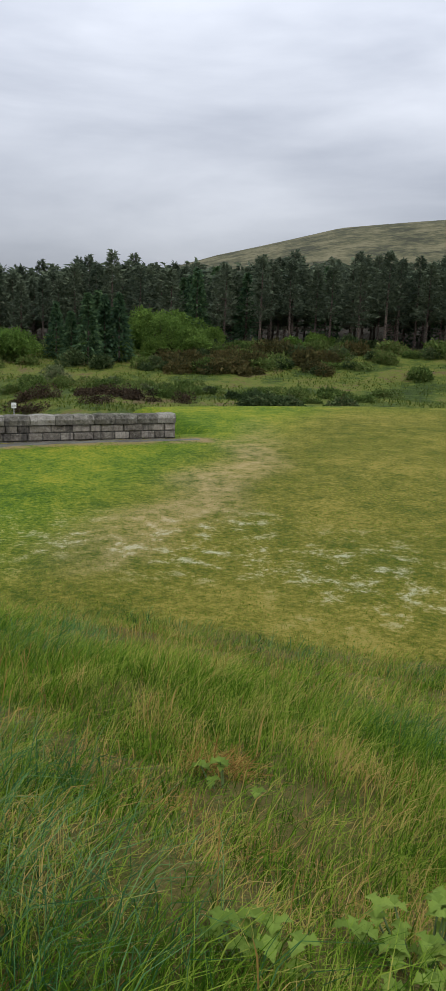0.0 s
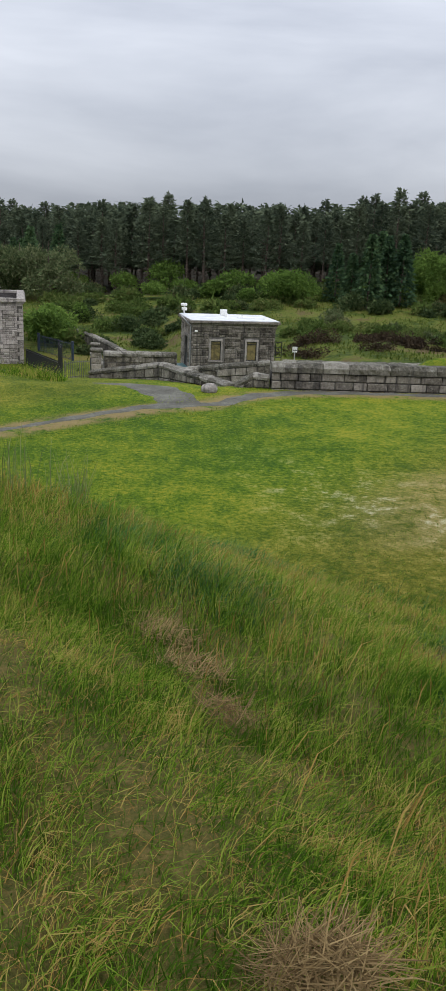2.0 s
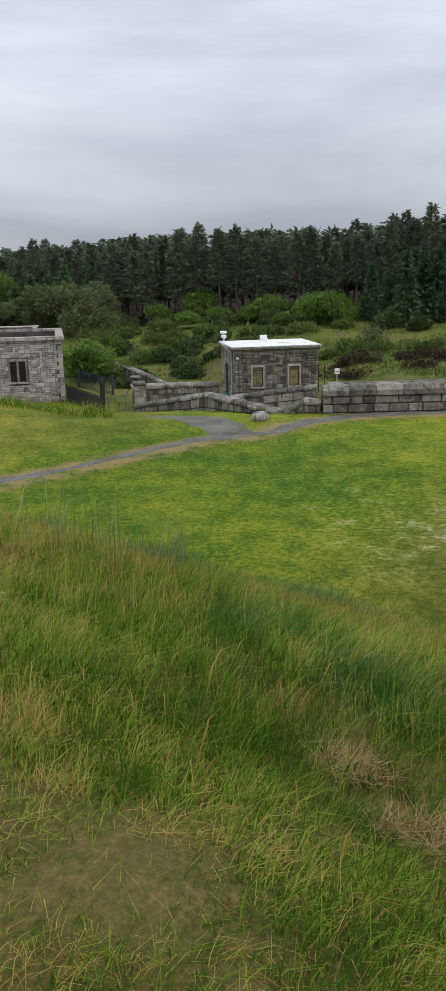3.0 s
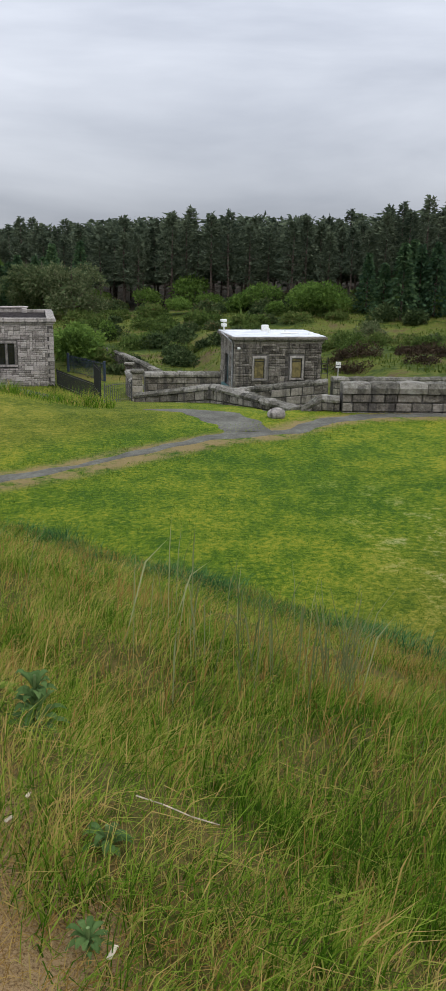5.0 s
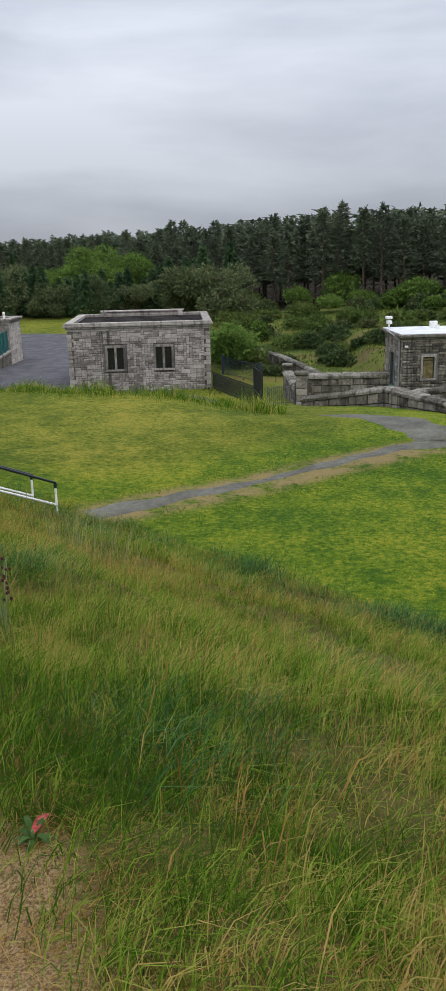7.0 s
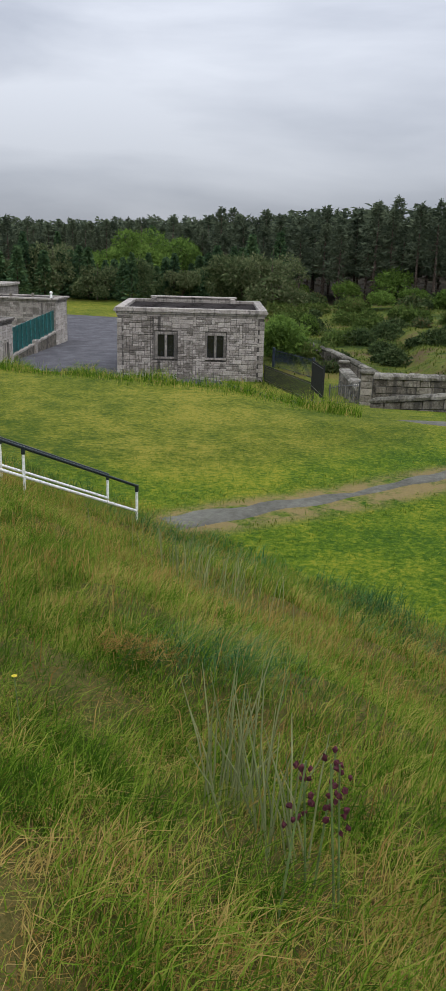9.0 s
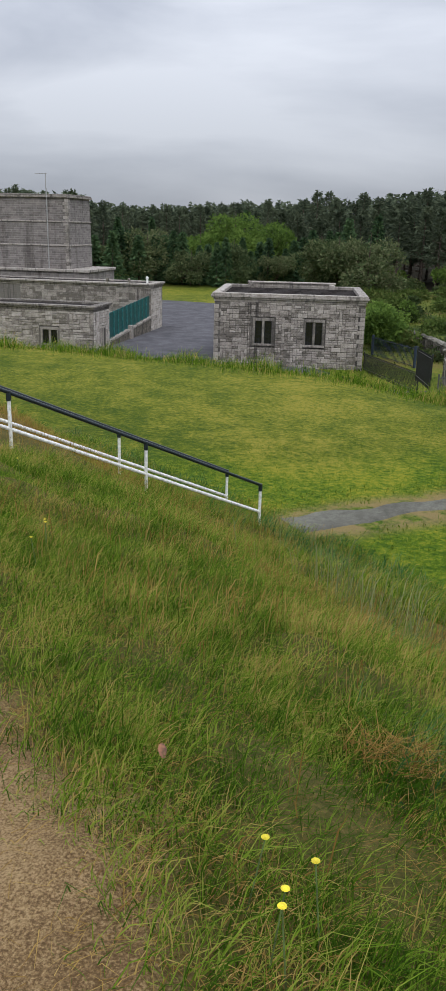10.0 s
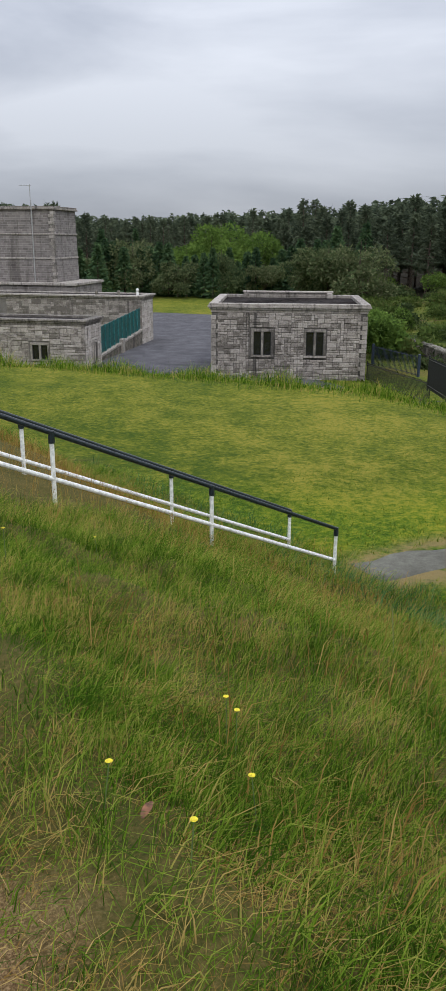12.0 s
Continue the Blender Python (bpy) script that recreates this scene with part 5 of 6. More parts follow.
for k in range(22):
    plant(PINES + SPRUCES[1:], *polar(20 + k * 0.9, 172 + wr.uniform(-8, 10)), wr.uniform(0.8, 1.05), 0.2, wr)
for az, r, sc_ in ((-16.4, 112, 0.8), (-17.6, 110, 0.9), (-18.7, 113, 0.85), (-19.7, 112, 0.9), (-15.3, 116, 0.7), (-18.2, 115, 0.95)):
    plant(SPRUCES[:2], *polar(az, r), sc_, 0.2, wr)
for az, r, sc_ in ((-21.6, 121, 0.85), (-22.6, 118, 0.65), (-23.6, 124, 0.75)):
    plant(BROADS, *polar(az, r), sc_, 0.4, wr)


def bushes():
    rng = random.Random(31)
    kinds = {
        "gorse_bush": ([bush_mesh(r, h, M_GORSE, 200 + k) for k, (r, h) in enumerate(((1.5, 1.5), (2.2, 2.0), (1.2, 1.0)))], "dark-green gorse bush on the rough slope", "bush"),
        "green_bush": ([bush_mesh(r, h, M_BROAD, 220 + k, 0.3, 9) for k, (r, h) in enumerate(((2.4, 3.6), (3.0, 4.6), (1.8, 2.4)))], "leafy bright-green bush below the pines", "bush"),
        "grey_bush": ([bush_mesh(r, h, M_OLIVE, 240 + k, 0.25) for k, (r, h) in enumerate(((1.8, 1.9), (1.3, 1.3)))], "grey-green willow bush in the meadow", "bush"),
        "bracken_clump": ([bush_mesh(r, h, M_BRACKEN, 260 + k, 0.3) for k, (r, h) in enumerate(((1.8, 0.9), (2.6, 1.1)))], "low green and rusty bracken clump", "bracken"),
        "rusty_bracken": ([bush_mesh(r, h, M_RUST, 300 + k, 0.3) for k, (r, h) in enumerate(((2.0, 1.1), (2.8, 1.4)))], "rust-brown and olive bracken on the slope", "bracken"),
        "heather_clump": ([bush_mesh(r, h, M_HEATHER, 280 + k, 0.16, 8, 150) for k, (r, h) in enumerate(((1.3, 0.4), (1.9, 0.5)))], "low dark-brown heather clump in the meadow", "heather"),
    }

    def put(kind, x, y, sc=1.0):
        meshes, label, cat = kinds[kind]
        ob = new(kind, rng.choice(meshes))
        ob.matrix_basis = Matrix.Translation((x, y, hz(x, y) - 0.12)) @ Matrix.Rotation(rng.uniform(0, 6.28), 4, "Z") @ Matrix.Diagonal((sc * rng.uniform(0.85, 1.2), sc, sc * rng.uniform(0.8, 1.15), 1))
        tagged(ob, label, cat)
    # foot of the woods
    for k in range(95):
        az = rng.uniform(-44, 9)
        r = forest_front(az) - rng.uniform(-3, 13) ** 1.0
        put(rng.choice(("gorse_bush", "gorse_bush", "green_bush", "bracken_clump")), *polar(az, r), rng.uniform(0.8, 1.3))
    # bracken and gorse on the slope before the woods
    for k in range(105):
        az = rng.uniform(-42, 4)
        r = rng.uniform(104, 128)
        put(rng.choice(("bracken_clump", "gorse_bush", "bracken_clump", "gorse_bush")), *polar(az, r), rng.uniform(0.8, 1.3))
    for k in range(24):
        x, y = rng.uniform(-6, 14), rng.uniform(86, 112)
        put(rng.choice(("gorse_bush", "bracken_clump", "gorse_bush")), x, y, rng.uniform(0.7, 1.2))
    for az, r, s_ in ((-11.0, 114, 1.1), (-12.6, 113, 1.15), (-9.4, 118, 0.9), (-13.4, 116, 0.9), (3.2, 92, 0.95), (4.3, 94, 1.1), (2.0, 104, 0.7)):
        put("green_bush", *polar(az, r), s_)
    put("green_bush", -8.7, 92.0, 1.25)
    put("green_bush", -7.6, 95.0, 1.0)
    put("green_bush", -10.2, 97.0, 1.35)
    for k in range(34):
        put("rusty_bracken", *polar(rng.uniform(-36, -23), rng.uniform(103, 122)), rng.uniform(0.9, 1.4))
    # meadow bank
    for az, r, s_ in ((-16.0, 92, 1.1), (-20.0, 88, 1.0), (-22.3, 86, 0.6), (-27.0, 84, 0.6)):
        put("grey_bush", *polar(az, r), s_)
    for az, r, s_ in ((-31.0, 72, 1.0), (-32.2, 71, 1.1), (-33.4, 72, 0.9), (-37.5, 70, 1.0), (-38.8, 71, 0.8), (-35.6, 71, 0.6), (-24.0, 82, 0.7), (-29.0, 80, 0.6)):
        put("gorse_bush", *polar(az, r), s_)
    for k in range(46):
        az = rng.uniform(-40, -12)
        put("bracken_clump", *polar(az, rng.uniform(78, 90)), rng.uniform(0.5, 0.8))
    for k in range(24):
        x, y = rng.uniform(11.5, 30), rng.uniform(77, 87)
        put("heather_clump", x, y, rng.uniform(0.7, 1.1))


M_RUST = leafy("rusty_bracken", (0.038, 0.042, 0.015), (0.075, 0.07, 0.024), (0.118, 0.095, 0.034), None, 0.3)
M_HEATHER = leafy("heather", (0.022, 0.017, 0.012), (0.05, 0.035, 0.022), (0.085, 0.06, 0.035), None, 0.1)
bushes()


def meadow_sign():
    x, y = 12.75, 73.0
    s_ = thing("meadow_sign", Matrix.Translation((x, y, hz(x, y))), "small white notice board on a post in the meadow", "sign")
    bm = bmesh.new()
    tube(bm, (0, 0, -0.2), (0, 0, 1.05), 0.045, seg=6)
    part("post", bm, M_GREY_PIPE, s_)
    bm = bmesh.new()
    box(bm, -0.2, -0.03, 1.05, 0.2, 0.03, 1.5, 0.01)
    part("board", bm, M_WHITE, s_)
    bm = bmesh.new()
    box(bm, -0.18, -0.036, 1.2, 0.18, -0.03, 1.26)
    part("lettering_bar", bm, M_BLACK, s_)


meadow_sign()
boulder(30.5, 83.5, 0.42, 14, "pale rock among bushes on the meadow bank")


# ---- rough grass on the bank ----
def bank_xy(a, s):
    return DIRA[0] * a + DIRN[0] * s, DIRA[1] * a + DIRN[1] * s


def blades(name, label, XY, h, w, bend, material, rng, lift=0.0, category="grass", head=0.0):
    """Curved tapering blades (three triangles each) rooted on the ground; head widens the tip into a seed head."""
    n = len(XY)
    th = rng.uniform(0, 2 * math.pi, n)
    d = np.stack([np.cos(th), np.sin(th)], 1)
    # lean mostly down the bank
    d = d + np.array(DIRN) * 0.25 + np.array(DIRA) * -0.15
    sd = np.stack([-np.sin(th + 0.7), np.cos(th + 0.7)], 1)
    z = height(XY[:, 0], XY[:, 1]) + lift - 0.02
    k1, k2 = (0.5, 0.30) if not head else (0.72, 0.5)
    p0 = np.column_stack([XY, z])
    mid = np.column_stack([XY + d * (bend * h * k2)[:, None], z + h * k1])
    tip = np.column_stack([XY + d * (bend * h)[:, None], z + h * (1 - 0.35 * bend)])
    s3 = np.column_stack([sd, np.zeros(n)])
    w0, w1 = (w * 0.5)[:, None], (w * (0.42 if not head else 0.5 + head))[:, None]
    V = np.stack([p0 - s3 * w0, p0 + s3 * w0, mid + s3 * w1, mid - s3 * w1, tip], 1).reshape(-1, 3)
    b = np.arange(n)[:, None] * 5
    F = np.concatenate([b + np.array([[0, 1, 2]]), b + np.array([[0, 2, 3]]), b + np.array([[3, 2, 4]])], 0)
    ob = new(name, tri_mesh(name, V, F, material))
    return tagged(ob, label, category, kind="stuff")


def scatter(rng, n, a0, a1, d0, d1, tuft=0.5, spread=0.09, per=14):
    """Points on the bank by distance d below the trodden line; a share of them gathered in tufts."""
    def pick(m):
        a = rng.uniform(a0, a1, m)
        sc_ = np.interp(a, PA, PS)
        s_ = sc_ + d0 + (np.minimum(d1, TOE - sc_ + 0.15) - d0) * rng.uniform(0, 1, m)
        return np.column_stack(bank_xy(a, s_))
    nt_ = max(1, int(n * tuft / per))
    c = pick(nt_)
    T = np.repeat(c, per, 0) + rng.normal(0, spread, (nt_ * per, 2))
    return np.concatenate([pick(n - nt_ * per), T]) if tuft else pick(n)


def patch(XY, k, seed):
    return wobble(XY[:, 0], XY[:, 1], k, seed)


# bare spots in the sward: rosettes, dead patches and the flattened straw
BARE = [(-2.63, 12.35, 0.1), (-2.82, 12.05, 0.08), (-2.33, 11.52, 0.09), (-2.36, 11.16, 0.08), (-4.25, 13.77, 0.11), (-6.19, 15.7, 0.09), (-0.37, 10.28, 0.12),
        (-0.31, 9.95, 0.12), (-0.25, 9.61, 0.12), (-0.2, 9.35, 0.1), (-0.15, 9.1, 0.1), (-0.14, 7.5, 0.1), (-8.43, 18.78, 0.07), (1.67, 6.84, 0.1)]


def thin_out(XY):
    keep = np.ones(len(XY), bool)
    for x, y, r in BARE:
        keep &= np.hypot(XY[:, 0] - x, XY[:, 1] - y) > r
    return XY[keep]


def bank_grass():
    rng = np.random.default_rng(77)
    # short trampled fringe by the path
    XY = scatter(rng, 150000, -2, 22, 0.2, 1.9, 0.6, 0.06, 16)
    XY = thin_out(XY)
    al = DIRA[0] * XY[:, 0] + DIRA[1] * XY[:, 1]
    off = DIRN[0] * XY[:, 0] + DIRN[1] * XY[:, 1] - np.interp(al, PA, PS) - np.interp(al, RIM_A, RIM)
    XY = XY[off + rng.normal(0, 0.12, len(XY)) > -0.05]
    n = len(XY)
    blades("short_grass", "short green grass fringing the trodden path", XY, rng.uniform(0.03, 0.11, n), rng.uniform(0.0026, 0.005, n), rng.uniform(0.2, 1.5, n), M_GRASS, rng)
    # long grass
    XY = scatter(rng, 270000, -2, 24, 0.6, 5.2, 0.75, 0.075, 34)
    XY = thin_out(XY)
    n = len(XY)
    tall = 1 + 0.28 * patch(XY, 0.8, 1.1)
    blades("long_grass", "long green meadow grass on the bank", XY, rng.uniform(0.07, 0.25, n) * np.clip(tall, 0.5, 1.6), rng.uniform(0.0026, 0.0056, n), rng.uniform(0.15, 1.2, n), M_GRASS, rng)
    XY = scatter(rng, 100000, -14, 34, 5.0, 14, 0.65, 0.11, 24)
    n = len(XY)
    tall = 1 + 0.28 * patch(XY, 0.7, 1.1)
    blades("lower_grass", "long meadow grass lower on the bank", XY, rng.uniform(0.12, 0.32, n) * np.clip(tall, 0.5, 1.6), rng.uniform(0.004, 0.009, n), rng.uniform(0.25, 1.2, n), M_GRASS, rng)
    # reddish seed stems in drifts
    # tall stems standing above the rest
    cs = np.array([(-6.5, 22.6), (-6.3, 22.2), (-6.8, 23.1), (-1.85, 13.8), (-1.6, 13.4), (-5.9, 21.6)])
    XY = np.repeat(cs, 34, 0) + rng.normal(0, 0.34, (len(cs) * 34, 2))
    n = len(XY)
    blades("tall_stems", "tall pale-brown grass stems gone to seed", XY, rng.uniform(0.4, 0.9, n), rng.uniform(0.002, 0.004, n), rng.uniform(0.05, 0.4, n), M_RUSH, rng, head=0.8)
    XY = scatter(rng, 62000, -8, 32, 1.2, 14, 0.45, 0.22, 18)
    along = DIRA[0] * XY[:, 0] + DIRA[1] * XY[:, 1]
    XY = XY[(patch(XY, 0.55, 2.3) + rng.normal(0, 0.5, len(XY)) > -0.15) & (rng.uniform(0, 1, len(XY)) < np.interp(along, [1, 5, 8], [0.3, 0.45, 1.0]))]
    n = len(XY)
    blades("seed_stems", "reddish-brown grass stems gone to seed", XY, rng.uniform(0.14, 0.34, n), rng.uniform(0.0014, 0.0026, n), rng.uniform(0.1, 0.7, n), M_DRY, rng, head=0.7)
    # dead thatch lying low
    XY = scatter(rng, 34000, -2, 24, 0.4, 8, 0.6, 0.16, 16)
    XY = XY[patch(XY, 0.9, 4.1) + rng.normal(0, 0.4, len(XY)) > 0.1]
    n = len(XY)
    blades("dead_grass", "straw-coloured dead grass between the green", XY, rng.uniform(0.07, 0.2, n), rng.uniform(0.0016, 0.0036, n), rng.uniform(0.8, 1.9, n), M_DRY, rng)
    # thatch between the short blades beside the path
    XY = scatter(rng, 52000, -1, 21, 0.1, 2.4, 0.7, 0.09, 22)
    XY = XY[patch(XY, 1.15, 3.3) + rng.normal(0, 0.45, len(XY)) > -0.1]
    n = len(XY)
    blades("thatch", "pale brown thatch lying between short grass", XY, rng.uniform(0.03, 0.1, n), rng.uniform(0.002, 0.0042, n), rng.uniform(0.9, 2.2, n), M_DRY, rng, 0.012)
    # straw and clippings trodden into the path
    a = rng.uniform(0, 22, 40000)
    s_ = np.interp(a, PA, PS) + rng.uniform(-0.6, 0.95, len(a))
    XY = np.column_stack(bank_xy(a, s_))
    XY = XY[patch(XY, 1.6, 0.9) + rng.normal(0, 0.6, len(XY)) > 0.0]
    n = len(XY)
    blades("path_straw", "dry straw and clippings trodden into the dirt path", XY, rng.uniform(0.03, 0.09, n), rng.uniform(0.002, 0.004, n), rng.uniform(1.6, 2.6, n), M_DRY, rng, 0.015)
    # rank dark grass along the foot of the bank and in tussocks
    a = rng.uniform(-12, 34, 40000)
    s_ = TOE + rng.normal(-0.6, 0.55, len(a)) + 0.3 * wobble(a, a * 0, 0.9)
    XY = np.column_stack(bank_xy(a, s_))
    keep = (s_ < TOE + 0.35) & (rng.uniform(0, 1, len(a)) < np.interp(a, [9, 13, 22, 26], [0.12, 1.0, 1.0, 0.3]))
    XY = XY[keep]
    n = len(XY)
    blades("rank_grass", "dark bluish-green rank grass along the foot of the bank", XY, rng.uniform(0.12, 0.42, n) * np.clip(1 + 0.5 * patch(XY, 1.1, 0.4), 0.3, 2), rng.uniform(0.006, 0.013, n), rng.uniform(0.2, 0.8, n), M_BLUEGRASS, rng)
    cs = np.array([(-0.07, 11.0), (0.66, 5.7), (0.22, 14.5), (-5.54, 17.8), (1.5, 9.6), (-2.9, 16.5), (3.3, 7.6), (-0.6, 11.8), (0.5, 6.6), (-5.9, 21.0), (2.6, 12.5), (-3.9, 14.6)])
    XY = np.repeat(cs, 520, 0) + rng.normal(0, 0.24, (len(cs) * 520, 2))
    XY = thin_out(XY)
    n = len(XY)
    blades("tussocks", "dark bluish-green grass tussocks on the bank", XY, rng.uniform(0.12, 0.36, n), rng.uniform(0.0025, 0.005, n), rng.uniform(0.3, 1.3, n), M_BLUEGRASS, rng)


bank_grass()


def lawn_grass():
    rng = np.random.default_rng(91)
    # mown turf nearest the bank
    a, s_ = rng.uniform(-16, 30, 70000), TOE + 0.1 + 11 * rng.uniform(0, 1, 70000) ** 1.6
    XY = np.column_stack(bank_xy(a, s_))
    keep = path_dist(XY[:, 0], XY[:, 1], WALK_LINE) > 0.75
    XY = XY[keep]
    n = len(XY)
    blades("mown_grass", "short mown lawn grass", XY, rng.uniform(0.03, 0.09, n), rng.uniform(0.008, 0.018, n), rng.uniform(0.3, 1.2, n), M_LAWN, rng)
    # coarser tufts over the lawn beyond
    a, s_ = rng.uniform(-26, 34, 52000), TOE + 9 + 22 * rng.uniform(0, 1, 52000)
    XY = np.column_stack(bank_xy(a, s_))
    XY = XY[(path_dist(XY[:, 0], XY[:, 1], WALK_LINE) > 0.9) & (XY[:, 1] < np.minimum(np.interp(XY[:, 0], EDGE_X, EDGE_Y), 40.2)) & (patch(XY, 0.8, 1.9) + rng.normal(0, 0.5, len(XY)) > 0.0)]
    n = len(XY)
    blades("lawn_tufts", "uneven mown tufts across the lawn", XY, rng.uniform(0.03, 0.075, n), rng.uniform(0.02, 0.045, n), rng.uniform(0.4, 1.6, n), M_LAWN, rng)
    # tall uncut strip along the far edge of the lawn
    x = rng.uniform(-34, -3.5, 15000)
    y = np.interp(x, EDGE_X, EDGE_Y) + rng.normal(0.3, 0.75, len(x))
    XY = np.column_stack([x, y])
    n = len(XY)
    blades("edge_grass", "tall uncut grass along the lawn's far edge", XY, rng.uniform(0.2, 0.7, n) * np.clip(0.75 + 0.5 * patch(XY, 1.3, 0.3), 0.25, 1.6), rng.uniform(0.010, 0.022, n), rng.uniform(0.1, 0.7, n), M_GRASS, rng)
    # verge tufts by the footpath
    pts = np.array(WALK_LINE)
    k = rng.integers(0, len(pts) - 1, 9000)
    P = pts[k] + (pts[k + 1] - pts[k]) * rng.uniform(0, 1, (9000, 1)) + rng.normal(0, 1.1, (9000, 2))
    d = path_dist(P[:, 0], P[:, 1], WALK_LINE)
    P = P[(d > 0.62) & (d < 2.0)]
    n = len(P)
    blades("verge_grass", "dry and green tufts along the footpath edge", P, rng.uniform(0.05, 0.16, n), rng.uniform(0.01, 0.02, n), rng.uniform(0.3, 1.2, n), M_LAWN, rng)


def meadow_tufts():
    rng = np.random.default_rng(55)
    az, r = np.radians(rng.uniform(-46, 6, 36000)), rng.uniform(66, 126, 36000)
    XY = np.column_stack([-3 - np.sin(az) * r, 10 + np.cos(az) * r])
    XY = XY[patch(XY, 0.22, 0.6) + rng.normal(0, 0.45, len(XY)) > -0.1]
    n = len(XY)
    blades("meadow_tufts", "coarse meadow grass and bracken below the woods", XY, rng.uniform(0.15, 0.5, n), rng.uniform(0.05, 0.12, n), rng.uniform(0.2, 1.2, n), M_MEADOW, rng)


M_MEADOW = leafy("meadow_blades", (0.034, 0.06, 0.010), (0.068, 0.1, 0.017), (0.11, 0.13, 0.026), (0.13, 0.09, 0.036), 0.3)
meadow_tufts()
M_LAWN = leafy("lawn_blades", (0.06, 0.11, 0.01), (0.13, 0.18, 0.02), (0.22, 0.24, 0.04), (0.34, 0.28, 0.11), 0.3)
lawn_grass()


# ---- single plants and litter on the bank ----
def leaf_blade(bm, base, yaw, ln, wd, rise, curl, lobes=0, segs=5):
    """A flat leaf with thickness from its fold, from base outwards; lobes notch its rim."""
    ux, uy = math.cos(yaw), math.sin(yaw)
    rows = []
    for i in range(segs + 1):
        f = i / segs
        r, z = ln * f, rise * math.sin(f * math.pi * 0.6) * ln - curl * f * f * ln
        half = wd * 0.5 * math.sin(math.pi * min(1.0, 0.08 + 0.92 * f)) ** 0.8 + 0.002
        if lobes:
            half *= 1 + 0.35 * math.sin(f * lobes * math.pi * 2)
        c = Vector((base[0] + ux * r, base[1] + uy * r, base[2] + z))
        rows.append([bm.verts.new(c + Vector((-uy * half, ux * half, half * 0.35))), bm.verts.new(c), bm.verts.new(c + Vector((uy * half, -ux * half, half * 0.35)))])
    for i in range(segs):
        for k in range(2):
            bm.faces.new((rows[i][k], rows[i][k + 1], rows[i + 1][k + 1], rows[i + 1][k]))


M_THISTLE = leafy("thistle_leaves", (0.045, 0.085, 0.024), (0.085, 0.145, 0.042), (0.14, 0.205, 0.07), None, 0.25)
M_BRAMBLE = leafy("bramble_leaves", (0.08, 0.13, 0.02), (0.16, 0.23, 0.04), (0.26, 0.32, 0.07), (0.2, 0.16, 0.06), 0.3)
M_YELLOW = plain("yellow_petals", (0.75, 0.62, 0.03), 0.6, 0, 0.1, 40)
M_STALK = plain("green_stalk", (0.10, 0.15, 0.04), 0.7, 0, 0.2, 20)
M_REDLEAF = plain("red_leaf", (0.3, 0.05, 0.045), 0.7, 0, 0.3, 60, 0.2)
M_PURPLE = plain("purple_petals", (0.075, 0.02, 0.026), 0.85, 0, 0.3, 60, 0.15)
M_DEADLEAF = plain("dead_leaf", (0.20, 0.085, 0.04), 0.7, 0, 0.3, 30)


def rosette(name, label, x, y, r, n, material, seed, lobes=3, tiers=2, h=0.1):
    rnd = random.Random(seed)
    t = thing(name, Matrix.Translation((x, y, hz(x, y) - 0.01)), label, "plant")
    for k in range(n):
        bm = bmesh.new()
        tier = k % tiers
        leaf_blade(bm, (0, 0, 0.02 + tier * h), k * 2.399 + rnd.uniform(-0.2, 0.2), r * rnd.uniform(0.7, 1.05) * max(0.5, 1 - 0.12 * tier), r * 0.2, rnd.uniform(0.3, 0.7) + 0.15 * tier, rnd.uniform(0.1, 0.5), lobes)
        part("leaf", bm, material, t)
    bm = bmesh.new()
    tube(bm, (0, 0, -0.05), (0, 0, 0.04 + h * tiers), 0.008, 0.005, 6)
    part("stalk", bm, M_STALK, t)
    return t


rosette("thistle_plant", "grey-green thistle rosette with lobed leaves", -2.63, 12.35, 0.13, 40, M_THISTLE, 1, 4, 5, 0.045)
rosette("thistle_plant", "low grey-green thistle rosette beside the path", -2.82, 12.05, 0.09, 18, M_THISTLE, 2, 4, 2, 0.015)
rosette("thistle_plant", "low grey-green thistle rosette beside the path", -1.0, 7.85, 0.08, 12, M_THISTLE, 3, 4, 2, 0.015)
rosette("dock_plant", "broad-leaved green dock in the grass", -2.87, 12.8, 0.15, 7, M_BRAMBLE, 4, 0, 1, 0.05)
rosette("thistle_plant", "low grey-green thistle rosette beside the path", -2.36, 11.16, 0.06, 20, M_THISTLE, 8, 4, 2, 0.015)
rosette("thistle_plant", "grey-green thistle in the long grass", -2.33, 11.52, 0.08, 18, M_THISTLE, 5, 4, 2, 0.03)
dock = rosette("dock_plant", "low dark-green dock with one red leaf by the path", -4.25, 13.77, 0.085, 15, M_THISTLE, 9, 0, 2, 0.012)
bm = bmesh.new()
leaf_blade(bm, (0.0, 0.0, 0.05), 1.2, 0.085, 0.03, 0.3, 0.1)
part("red_leaf", bm, M_REDLEAF, dock, "bright red withered leaf")
rosette("thistle_plant", "grey-green thistle in the long grass", -6.19, 15.7, 0.08, 20, M_THISTLE, 6, 4, 2, 0.03)


